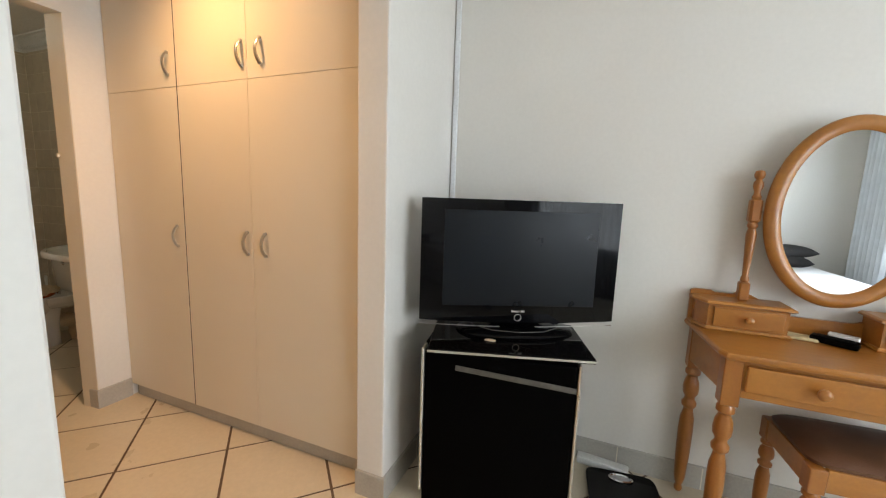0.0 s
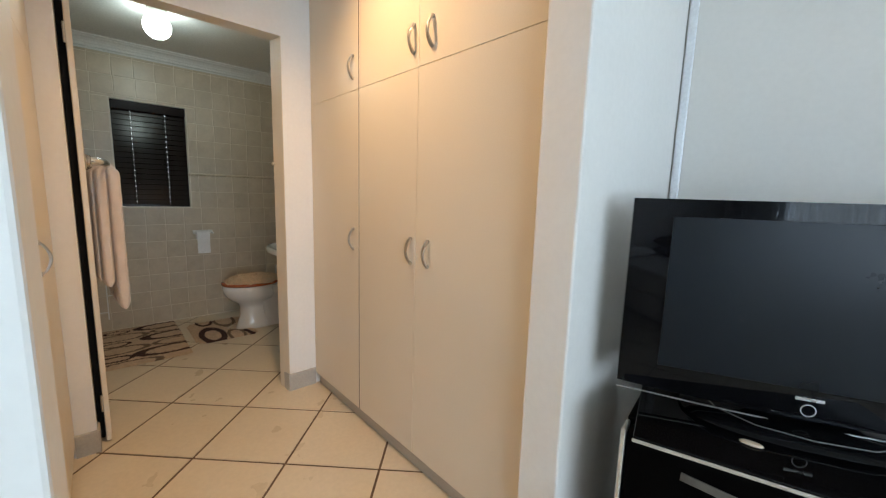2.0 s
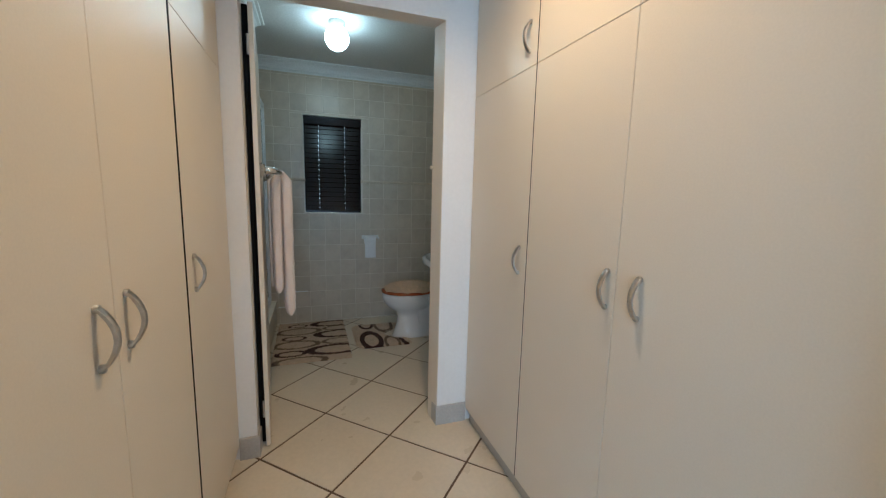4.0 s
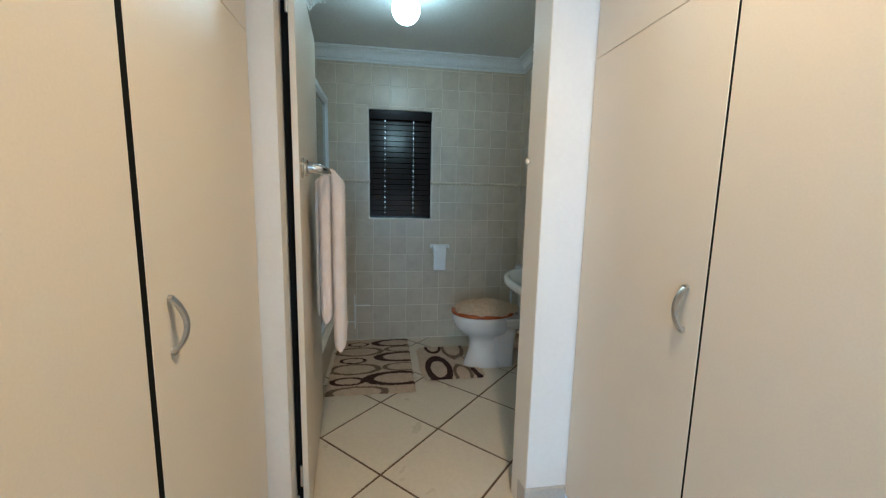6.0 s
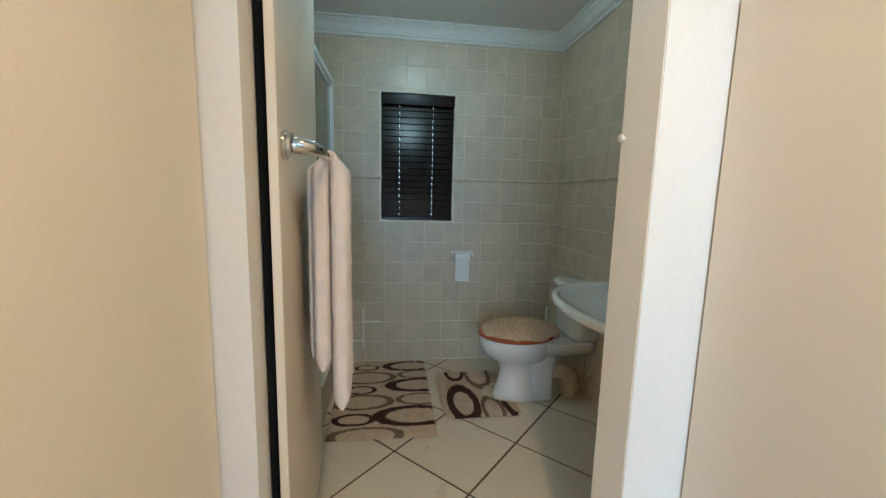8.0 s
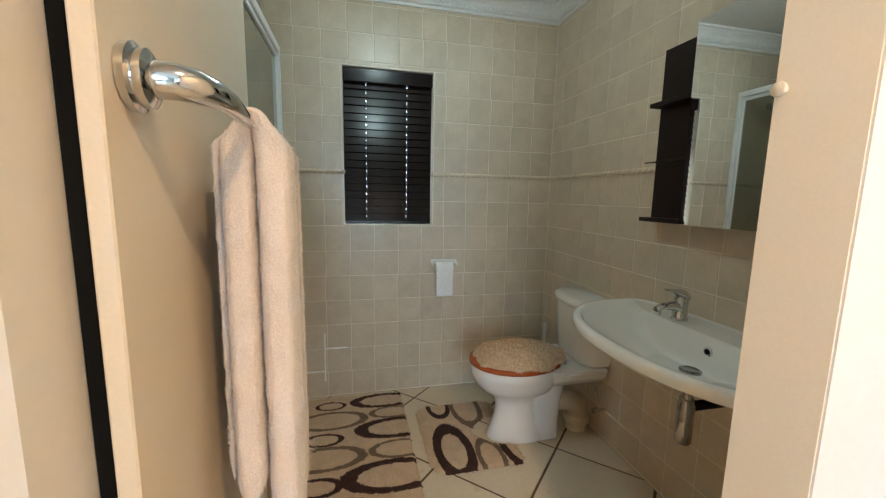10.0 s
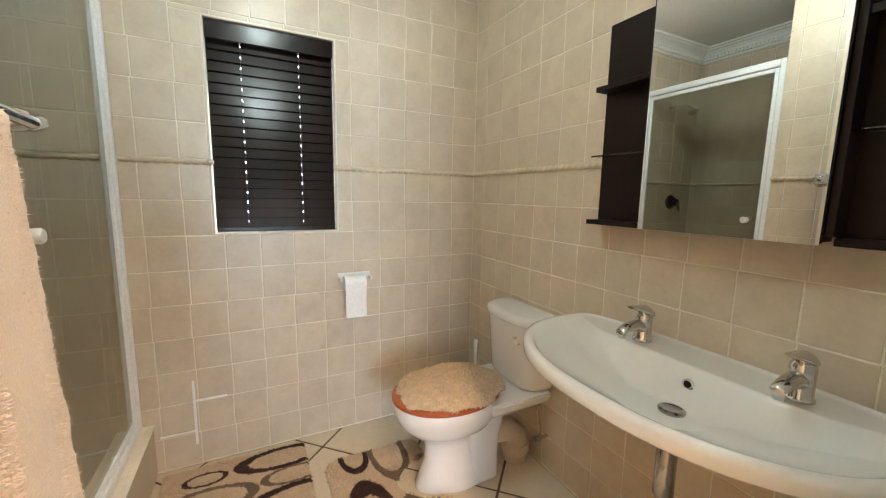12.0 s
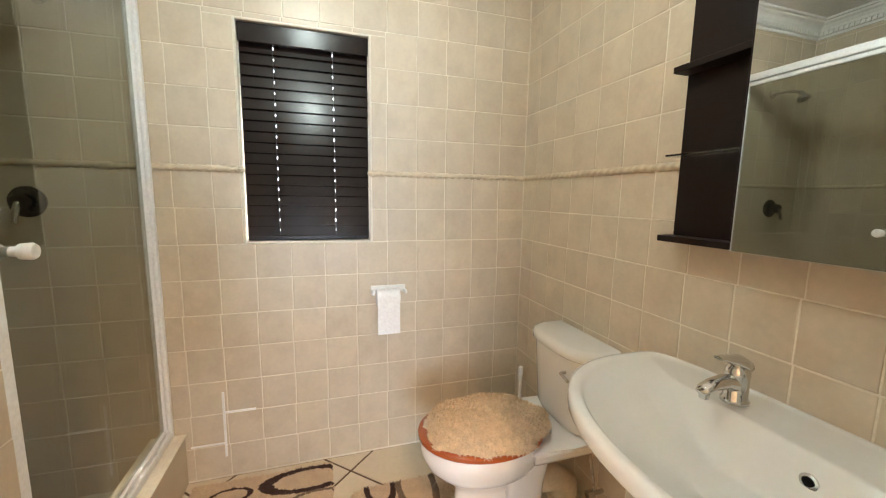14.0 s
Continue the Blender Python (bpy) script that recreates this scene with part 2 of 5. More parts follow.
def superellipse(cx, cy, a, b, z, n=2.5, seg=40):
    out = []
    for i in range(seg):
        t = 2 * math.pi * i / seg
        c, s = math.cos(t), math.sin(t)
        out.append((cx + a * math.copysign(abs(c) ** (2 / n), c), cy + b * math.copysign(abs(s) ** (2 / n), s), z))
    return out


def sweep(path, profile, closed=False, bm=None):
    """Run a (distance from the wall, height) profile along a plan line with mitred corners; the room is on the left."""
    pts = [Vector((x, y)) for x, y in path]
    n = len(pts)
    rings = []
    for i in range(n):
        ds = []
        if closed or i > 0:
            ds.append((pts[i] - pts[i - 1]).normalized())
        if closed or i < n - 1:
            ds.append((pts[(i + 1) % n] - pts[i]).normalized())
        ns = [Vector((-d.y, d.x)) for d in ds]
        mv = ns[0] if len(ns) == 1 else (ns[0] + ns[1]) / (1 + ns[0].dot(ns[1]))
        rings.append([(pts[i].x + mv.x * d, pts[i].y + mv.y * d, h) for d, h in profile])
    if closed:
        rings.append(rings[0])
    return loft(rings, bm, cap=not closed)


def tufts(bm, count, size, seed, keep=lambda c: True):
    """Loops of pile: small blades standing out of a surface, added to its mesh."""
    rnd = random.Random(seed)
    bm.normal_update()
    faces = [(f.calc_center_median(), f.normal.copy(), f.calc_area()) for f in bm.faces if len(f.verts) == 4]
    faces = [q for q in faces if keep(q[0])]
    for c, n, area in rnd.choices(faces, weights=[q[2] for q in faces], k=count):
        spread = math.sqrt(area) * 0.6
        side = Vector((rnd.uniform(-1, 1), rnd.uniform(-1, 1), rnd.uniform(-1, 1)))
        p = c + (side - n * side.dot(n)) * spread
        tip = p + (n + side * 0.7).normalized() * size * rnd.uniform(0.5, 1.2)
        w = n.cross(side).normalized() * size * 0.22
        bm.faces.new([bm.verts.new(q) for q in (p - w - n * 0.0006, p + w - n * 0.0006, tip)])
    return bm


def curve_sheet(rows, thick, bm=None):
    """A sheet through a grid of points, given thickness along its normals."""
    bm = bm or bmesh.new()
    vs = [[bm.verts.new(p) for p in r] for r in rows]
    for a, b in zip(vs, vs[1:]):
        for i in range(len(a) - 1):
            bm.faces.new((a[i], a[i + 1], b[i + 1], b[i]))
    bmesh.ops.recalc_face_normals(bm, faces=bm.faces)
    bmesh.ops.solidify(bm, geom=bm.faces[:], thickness=thick)
    return bm


# ---- structure ----
def wall(name, boxes, mat, label):
    bm = bmesh.new()
    for b in boxes:
        box(*b, bm=bm)
    return solid(name, bm, mat, label, "wall")


wx = WIN_X - 0.0018
wall_window = wall("wall_west", [(-4.60, wx, SHOWER_Y - 0.12, WIN_Y0 - 0.0005, 0, ROOM_H), (-4.60, wx, WIN_Y1 + 0.0005, BASIN_Y + 0.14, 0, ROOM_H),
                                 (-4.60, wx, WIN_Y0, WIN_Y1, 0, WIN_Z0), (-4.60, wx, WIN_Y0, WIN_Y1, WIN_Z1, ROOM_H)], WALL_GROUT,
                   "beige tiled bathroom wall with pale grout and a small window")
wall_basin = wall("wall_north", [(wx, DOOR_IN, BASIN_Y + 0.0018, BASIN_Y + 0.14, 0, ROOM_H)], WALL_GROUT, "beige tiled bathroom wall behind the basin")
wall_shower = wall("wall_south", [(wx, PIER_X + 0.0018, SHOWER_Y - 0.12, SHOWER_Y - 0.0018, 0, ROOM_H)], WALL_GROUT, "beige tiled wall at the back of the shower")
wall_pier = wall("wall_pier", [(PIER_X + 0.0018, DOOR_IN, SHOWER_Y - 0.12, PIER_Y - 0.0018, 0, ROOM_H)], WALL_GROUT, "beige tiled pier beside the shower")
wall("wall_door", [(DOOR_IN, DOOR_OUT, SHOWER_Y - 0.12, OPEN_L, 0, ROOM_H), (DOOR_IN, DOOR_OUT, OPEN_R, TV_Y + 0.12, 0, ROOM_H),
                   (DOOR_IN, DOOR_OUT, OPEN_L, OPEN_R, LINTEL, ROOM_H)], PAINT, "cream painted wall with the bathroom doorway")
wall("wall_tv", [(DOOR_OUT, EAST_X + 0.15, TV_Y, TV_Y + 0.12, 0, ROOM_H)], PAINT, "off-white painted bedroom wall behind the television")
solid("wall_end_north", box(END_X - END_T, END_X, 1.31, TV_Y - 0.002, 0, ROOM_H, 0.006, seg=2), PAINT, "white painted wall end beside the wardrobe", "wall")
solid("wall_end_south", box(END_X - END_T, END_X, SOUTH_Y, 0.383, 0, ROOM_H, 0.006, seg=2), PAINT, "white painted wall end beside the wardrobe", "wall")
wall("wall_corridor", [(DOOR_OUT, END_X - END_T - 0.002, SHOWER_Y - 0.12, SHOWER_Y, 0, ROOM_H)], PAINT, "painted wall behind the wardrobe")
wall("wall_bed", [(END_X - END_T, EAST_X + 0.15, SOUTH_Y - 0.12, SOUTH_Y, 0, ROOM_H)], PAINT, "white painted bedroom wall behind the bed")
by0, by1, bz0, bz1 = BED_WIN
wall("wall_east", [(EAST_X, EAST_X + 0.15, SOUTH_Y, by0, 0, ROOM_H), (EAST_X, EAST_X + 0.15, by1, TV_Y, 0, ROOM_H),
                   (EAST_X, EAST_X + 0.15, by0, by1, 0, bz0), (EAST_X, EAST_X + 0.15, by0, by1, bz1, ROOM_H)], PAINT, "white painted bedroom wall with a window")
solid("ceiling", box(END_X - END_T, EAST_X + 0.15, SOUTH_Y - 0.12, TV_Y + 0.12, ROOM_H, ROOM_H + 0.1), CEIL, "white painted bedroom ceiling", "ceiling")
solid("ceiling_corridor", box(-4.60, END_X - END_T, SHOWER_Y - 0.12, TV_Y + 0.12, ROOM_H, ROOM_H + 0.1), CEIL, "white painted corridor ceiling", "ceiling")
solid("ceiling_bathroom", box(wx, DOOR_IN, SHOWER_Y - 0.0018, BASIN_Y + 0.0018, BATH_H, ROOM_H), CEIL, "grey-white painted bathroom ceiling", "ceiling")
solid("ground", box(-60, 60, -60, 60, -0.6, -0.5), material("garden_ground", (0.12, 0.12, 0.08), 0.9), "flat grassy ground outside the house", "ground")

# bathroom cornice with a dentil row
room = [(DOOR_IN, BASIN_Y), (WIN_X, BASIN_Y), (WIN_X, SHOWER_Y), (PIER_X, SHOWER_Y), (PIER_X, PIER_Y), (DOOR_IN, PIER_Y)]
prof = [(0, BATH_H - 0.092), (0.010, BATH_H - 0.092), (0.012, BATH_H - 0.080), (0.020, BATH_H - 0.076), (0.022, BATH_H - 0.060),
        (0.030, BATH_H - 0.056), (0.036, BATH_H - 0.042), (0.048, BATH_H - 0.028), (0.064, BATH_H - 0.020), (0.068, BATH_H - 0.012),
        (0.084, BATH_H - 0.010), (0.086, BATH_H), (0, BATH_H)]
cb = sweep(room, prof, closed=True)
for (ax, ay), (bx, by) in zip(room, room[1:] + room[:1]):
    d = Vector((bx - ax, by - ay))
    L = d.length
    d.normalize()
    nrm = Vector((-d.y, d.x))
    for k in range(int((L - 0.05) / 0.024)):
        c = Vector((ax, ay)) + d * (0.035 + k * 0.024) + nrm * 0.023
        hx, hy = (0.0075, 0.006) if abs(d.x) > 0.5 else (0.006, 0.0075)
        box(c.x - hx, c.x + hx, c.y - hy, c.y + hy, BATH_H - 0.077, BATH_H - 0.058, bm=cb)
solid("cornice", cb, PLASTER, "white moulded plaster cornice with a dentil row", "cornice")

# grout bed and screed under the tiles
fl = bmesh.new()
box(-4.60, DOOR_OUT, SHOWER_Y - 0.12, BASIN_Y + 0.14, -0.12, -0.003, bm=fl)
box(DOOR_OUT, END_X, SHOWER_Y - 0.12, TV_Y + 0.12, -0.12, -0.003, bm=fl)
box(END_X, EAST_X + 0.15, SOUTH_Y - 0.12, TV_Y + 0.12, -0.12, -0.003, bm=fl)
floor = solid("floor", fl, FLOOR_GROUT, "cream ceramic floor tiles laid diagonally with brown grout", "floor")


# skirting of cut tiles
def skirting(name, path, height=0.105):
    prof = [(0.0, 0.0), (0.010, 0.0), (0.010, height - 0.004), (0.007, height), (0.0, height)]
    ob = solid(name, sweep(path, prof), SKIRT, "grey-beige tile skirting along the wall", "skirting")
    bm = bmesh.new()
    for (ax, ay), (bx, by) in zip(path, path[1:]):
        run = Vector((bx - ax, by - ay))
        side = Vector((-run.y, run.x)).normalized()
        for k in range(1, int(run.length / 0.335) + 1):
            c = Vector((ax, ay)) + run.normalized() * (k * 0.335) + side * 0.0052
            hx, hy = (0.0022, 0.0052) if abs(run.x) > abs(run.y) else (0.0052, 0.0022)
            box(c.x - hx, c.x + hx, c.y - hy, c.y + hy, 0.0, height - 0.0045, bm=bm)
    if bm.verts:
        part("grout_joint", bm, WALL_GROUT, ob, "pale grout between the skirting tiles")
    return ob


skirting("baseboard_tv", [(EAST_X, TV_Y), (END_X, TV_Y), (END_X, 1.31), (END_X - END_T, 1.31)])
skirting("baseboard_door_right", [(DOOR_OUT, CUP_R), (DOOR_OUT, OPEN_R), (DOOR_OUT - 0.06, OPEN_R - 0.004)])
skirting("baseboard_door_left", [(DOOR_IN, OPEN_L), (DOOR_OUT, OPEN_L), (DOOR_OUT, CUP_L)])
skirting("baseboard_end", [(END_X - END_T, 0.383), (END_X, 0.383), (END_X, SOUTH_Y), (EAST_X, SOUTH_Y), (EAST_X, TV_Y)])


# ---- wardrobes ----
def bow_handle(parent):
    """A bow handle, 105 mm, standing off the face at y = 0 towards -y."""
    pts = [(0, -0.004 - 0.024 * math.sin(math.pi * i / 14) ** 0.8, -0.0525 + 0.105 * i / 14) for i in range(15)]
    rings = []
    for i, (x, y, z) in enumerate(pts):
        w, d = 0.0062 + 0.002 * abs(i - 7) / 7, 0.0032
        rings.append([(-w, y - d, z), (-w * 0.5, y - d * 1.5, z), (w * 0.5, y - d * 1.5, z), (w, y - d, z), (w, y + d, z), (-w, y + d, z)])
    bm = loft(rings)
    for s in (-1, 1):
        lathe([(0.0075, -0.008), (0.0075, 0.0)], 12, bm, (0, 0, s * 0.0505), "y")
    return bm


def wardrobe(m, doors, length, gap, label):
    """A built-in wardrobe along local +x, face at y = 0, body behind it (+y)."""
    w = thing("built_in_wardrobe", m, label, "wardrobe")
    top, split, base = ROOM_H - 0.012, 1.692, 0.075
    bm = bmesh.new()
    for q in ((0.004, 0.022, 0.03, 0.56, 0.0, top), (length - 0.022, length - 0.004, 0.03, 0.56, 0.0, top), (0.022, length - 0.022, 0.545, 0.56, 0, top),
              (0.022, length - 0.022, 0.03, 0.545, base - 0.01, base + 0.008), (0.022, length - 0.022, 0.04, 0.545, split - 0.009, split + 0.009),
              (0.022, length - 0.022, 0.03, 0.545, top - 0.016, top)):
        box(*q, bm=bm)
    part("carcass", bm, INNER_SHADE, w)
    part("plinth", box(0.022, length - 0.022, 0.022, 0.036, 0.0, base - 0.012), PLINTH, w, "grey-beige plinth")
    part("filler", box(0.004, length - 0.004, 0.0, 0.018, top - 0.02, top, 0.001), MELAMINE, w)
    for i, (a, b, side, inset) in enumerate(doors):
        ga, gb = gap[i], gap[i + 1]
        for z0, z1, hz in ((base, split - 0.0008, 0.975), (split + 0.0008, top - 0.024, 1.80)):
            d = part("door", box(a + ga, b - gb, 0.0, 0.018, z0, z1, 0.0012), MELAMINE, w)
            h = part("handle", bow_handle(d), BRUSHED, d, "brushed steel bow handle", smooth=True)
            h.location = (b - inset if side > 0 else a + inset, 0, hz)
    # wider gaps get a black strip that paints in their shade
    for i, g in enumerate(gap[1:-1]):
        if g > 0.002:
            e = doors[i][1]
            part("gap_seal", box(e - g + 0.0002, e + g - 0.0002, 0.0008, 0.018, base + 0.002, top - 0.026), RUBBER_AND_SHADE, w, "black strip painted as the shade between the doors")
    return w


x0 = DOOR_OUT + 0.002
len_r = (END_X - END_T) - x0 - 0.002
e1, e2 = -2.008 - x0, -1.553 - x0
wardrobe(pose(x0, CUP_R, 0), [(0.004, e1, 1, 0.052), (e1, e2, 1, 0.030), (e2, len_r - 0.004, -1, 0.080)], len_r, (0.001, 0.0028, 0.0008, 0.003),
         "cream melamine built-in wardrobe with steel bow handles, closed")
l1, l2 = END_X - END_T - 0.002 + 1.562, END_X - END_T - 0.002 + 1.973
wardrobe(pose(END_X - END_T - 0.002, CUP_L, 0, 0, 0, 180), [(0.004, l1, 1, 0.066), (l1, l2, -1, 0.042), (l2, len_r - 0.004, -1, 0.070)], len_r, (0.003, 0.001, 0.0085, 0.001),
         "cream melamine built-in wardrobe opposite, doors slightly apart")

# downlight in the corridor ceiling
dl = thing("downlight", pose(-1.70, 1.00, ROOM_H), "white recessed ceiling downlight, lit", "ceiling light")
part("trim", lathe([(0.032, 0.0), (0.048, -0.002), (0.047, -0.006), (0.032, -0.008)], 28), WHITE_PLASTIC, dl, smooth=True)

# ---- bathroom door, open against the pier ----
door = thing("door_1", pose(-2.612, 0.408, 0.0, 0, 0, 185.2), "cream painted bathroom door, open into the room", "door", kind="structure")
part("leaf", box(0.0, 0.80, 0.0, 0.020, 0.008, 1.985, 0.002), MELAMINE, door)
# black strip filling the hinge gap: its shade put in as colour
part("door_seal", box(0.022, 0.034, 0.0205, 0.0435, 0.02, 1.98), RUBBER_AND_SHADE, door, "black strip painted as the shade in the hinge gap")
for hz in (0.2, 1.82):
    part("hinge", lathe([(0.005, hz - 0.04), (0.005, hz + 0.04)], 12, at=(0.0, 0.024, 0)), BRUSHED, door, "steel hinge", smooth=True)
# frame lining of the doorway
lining = [(DOOR_IN - 0.004, OPEN_R - 0.022), (DOOR_OUT - 0.003, OPEN_R - 0.0025), (DOOR_OUT - 0.003, OPEN_R + 0.001), (DOOR_IN - 0.004, OPEN_R + 0.001)]
solid("door_jamb_right", loft([[(x, y, z) for x, y in lining] for z in (0.0, LINTEL - 0.002)]), MELAMINE, "cream painted door jamb", "door frame")
hk = thing("latch_keeper", pose(DOOR_IN + 0.008, OPEN_R - 0.022, 1.358), "small round cream knob on the door jamb", "door keeper")
part("knob", lathe([(0.006, 0), (0.007, -0.004), (0.010, -0.007), (0.010, -0.012), (0.005, -0.015)], 16, axis="y"), MELAMINE, hk, smooth=True)

# towel rail on the door
rail = thing("towel_rail", pose(-2.667, 0.4037, 1.312, 0, 0, 5.2), "chrome towel rail with curved ends on the door", "towel rail")
for nm, px, sg in (("bracket", 0.0, -1), ("bracket", -0.752, 1)):
    part("rose", lathe([(0.033, 0.0), (0.034, 0.008), (0.028, 0.010), (0.029, 0.019), (0.022, 0.023), (0.012, 0.025)], 28, at=(px, 0, 0), axis="y"), CHROME, rail, smooth=True)
    arm = [(px, 0.02, 0), (px, 0.040, 0), (px + sg * 0.006, 0.055, -0.001), (px + sg * 0.022, 0.070, -0.004), (px + sg * 0.045, 0.080, -0.008), (px + sg * 0.085, 0.086, -0.014)]
    part("arm", tube(arm, 0.012, 14, radii=[0.019, 0.0185, 0.0175, 0.0155, 0.013, 0.010]), CHROME, rail, smooth=True)
part("bar", tube([(-0.08, 0.086, -0.014), (-0.672, 0.086, -0.014)], 0.0085, 14), CHROME, rail, smooth=True)


def towel():
    """A bath towel folded in layers over the rail: a long room side and a shorter door side."""
    t = thing("towel", pose(-2.812, 0.480, 1.296, 0, 0, 5.2), "peach terry towel folded over the chrome rail", "towel")

    def flap(side, drop, thick, far, away=0.0, start=0.0):
        """One hanging side as a padded slab; its near edge is a round fold."""
        rings = []
        fuzz = random.Random(9)
        for z in np.linspace(0.016, -drop, 110):
            hang = min(1.0, max(0.0, 0.016 - z) / 0.04)
            low = max(0.0, (-z - drop + 0.05) / 0.05)
            th = (0.011 + (thick - 0.011) * hang ** 0.6) * (1 - 0.75 * low ** 3)
            mid = side * (0.004 + (0.020 if side > 0 else 0.018) * hang) + side * (0.004 * (-z / 0.8) + away * hang)
            near, end = start + 0.004 + 0.010 * (1 - hang), -far * (0.80 + 0.26 * min(1.0, max(0.0, -z) / 0.5))
            ring, n = [], 110
            for k in range(n):
                a = 2 * math.pi * k / n
                c, s = math.cos(a), math.sin(a)
                x = (near + end) / 2 + (near - end) / 2 * math.copysign(abs(c) ** 0.16, c)
                y = mid + th / 2 * math.copysign(abs(s) ** 0.55, s)
                y += 0.0014 * math.sin(x * 22 + z * 3 + side) * hang + 0.0022 * noise.noise((x * 30, z * 30, side * 3)) + fuzz.uniform(-0.0011, 0.0011)
                band = 0.0025 * math.sin((z + drop) * 520) if 0.055 < z + drop < 0.10 else 0
                ring.append((x, y + side * band * (1 if s * side > 0 else 0), z + 0.006 * math.sin(x * 14) * low))
            rings.append(ring)
        bm = loft(rings)
        bmesh.ops.recalc_face_normals(bm, faces=bm.faces)
        return tufts(bm, 22000, 0.0036, 5 + int(drop * 100))
    part("front_fold", flap(1, 0.712, 0.050, 0.345), TOWEL, t, smooth=True, angle=80)
    part("back_fold", flap(-1, 0.590, 0.044, 0.335), TOWEL, t, smooth=True, angle=80)
    part("inner_fold", flap(-1, 0.56, 0.013, 0.30, 0.030, -0.035), TOWEL, t, smooth=True, angle=80)
    bm = bmesh.new()
    rings = []
    for a in np.linspace(-0.3, math.pi + 0.3, 13):
        ring = []
        for k in range(20):
            b = 2 * math.pi * k / 20
            r = 0.014 + 0.008 * math.sin(b)
            x = -0.120 + 0.134 * math.copysign(abs(math.cos(b)) ** 0.2, math.cos(b))
            ring.append((x, r * math.cos(a), r * math.sin(a) + 0.004))
        rings.append(ring)
    part("top_fold", loft(rings), TOWEL, t, smooth=True, angle=80)
    return t


towel()

# ---- window and blind ----
win = thing("window_1", pose(WIN_X, (WIN_Y0 + WIN_Y1) / 2, WIN_Z0), "small bathroom window in a tiled reveal", "window", kind="structure")
hw, hh = (WIN_Y1 - WIN_Y0) / 2, WIN_Z1 - WIN_Z0
bm = bmesh.new()
for q in ((-0.012, 0.004, -hw - 0.008, -hw + 0.0005, -0.008, hh + 0.008), (-0.012, 0.004, hw - 0.0005, hw + 0.008, -0.008, hh + 0.008),
          (-0.012, 0.004, -hw + 0.0005, hw - 0.0005, hh - 0.0005, hh + 0.008), (-0.012, 0.004, -hw + 0.0005, hw - 0.0005, -0.008, 0.0005)):
    box(*q, 0.002, bm)
part("tile_trim", bm, PVC_TRIM, win, "cream plastic tile edging")
bm = bmesh.new()
for q in ((-0.13, -0.09, -hw, -hw + 0.04, 0, hh), (-0.13, -0.09, hw - 0.04, hw, 0, hh), (-0.13, -0.09, -hw + 0.04, hw - 0.04, hh - 0.04, hh), (-0.13, -0.09, -hw + 0.04, hw - 0.04, 0, 0.04)):
    box(*q, 0.003, bm)
part("window_frame", bm, WHITE_FRAME, win)
pane = part("pane", box(-0.112, -0.108, -hw + 0.04, hw - 0.04, 0.04, hh - 0.04), FROSTED, win)
pane.visible_shadow = False

solid("backdrop", box(-5.8, -5.75, -0.4, 2.0, -0.5, 3.2), glow("bright_sky_outside", (0.90, 0.96, 1.0), 2.2), "bright hazy daylight outside the bathroom window", "backdrop")
blind = thing("venetian_blind", pose(WIN_X - 0.035, (WIN_Y0 + WIN_Y1) / 2, WIN_Z0), "dark brown wooden venetian blind, slats closed", "blind")
bw = hw - 0.002
part("headrail", box(0.004, 0.026, -bw, bw, hh - 0.074, hh - 0.003, 0.003, seg=2), BLIND, blind, "dark brown valance")
part("bottom_rail", box(-0.018, 0.018, -bw + 0.003, bw - 0.003, 0.003, 0.024, 0.003), BLIND, blind)


def slat():
    """One tilted slat with two routed cord slots."""
    bm = bmesh.new()
    ys = [-bw + 0.001, -0.1268, -0.1232, 0.1032, 0.1068, bw - 0.001]
    us = [-0.025, -0.006, 0.006, 0.025]
    for i in range(5):
        for j in range(3):
            if i in (1, 3) and j == 1:
                continue
            box(0.0, 0.003, ys[i], ys[i + 1], us[j], us[j + 1], bm=bm)
    bmesh.ops.remove_doubles(bm, verts=bm.verts, dist=1e-5)
    bmesh.ops.dissolve_degenerate(bm, edges=bm.edges, dist=1e-6)
    return mesh_of(bm, "slat", BLIND)


slat_mesh = slat()
n_slat = 18
for i in range(n_slat):
    s = new("slat", slat_mesh)
    s.parent = blind
    s.matrix_basis = pose(0.0, 0, 0.045 + i * (hh - 0.128) / (n_slat - 1), 0, -11, 0)
for yy in (-0.125, 0.105):
    part("ladder_cord", tube([(0.013, yy, 0.02), (0.013, yy, hh - 0.07)], 0.0008, 6), BLACK_CLOTH, blind, "dark ladder cord")

# ---- shower ----
sh = thing("shower_enclosure", pose(WIN_X, 0.21, 0.230), "white framed shower enclosure with a clear glass door", "shower")
sl, st = PIER_X - WIN_X - 0.001, 1.720
bm = bmesh.new()
for q in ((0.001, 0.026, 0, 0.045, 0, st), (sl - 0.026, sl, 0, 0.045, 0, st), (0.026, sl - 0.026, 0, 0.045, st - 0.036, st), (0.026, sl - 0.026, 0, 0.045, 0, 0.03)):
    box(*q, 0.003, bm)
part("outer_frame", bm, WHITE_FRAME, sh)
bm = bmesh.new()
for q in ((0.030, 0.046, 0.010, 0.036, 0.034, st - 0.042), (sl - 0.052, sl - 0.030, 0.010, 0.036, 0.034, st - 0.042), (0.046, sl - 0.052, 0.010, 0.036, st - 0.062, st - 0.042), (0.046, sl - 0.052, 0.010, 0.036, 0.034, 0.052)):
    box(*q, 0.003, bm)
gd = part("glass_door", bm, WHITE_FRAME, sh, "white inner door frame")
gp = part("pane", box(0.046, sl - 0.052, 0.021, 0.026, 0.052, st - 0.062), SHOWER_GLASS, gd, "clear grey-tinted glass")
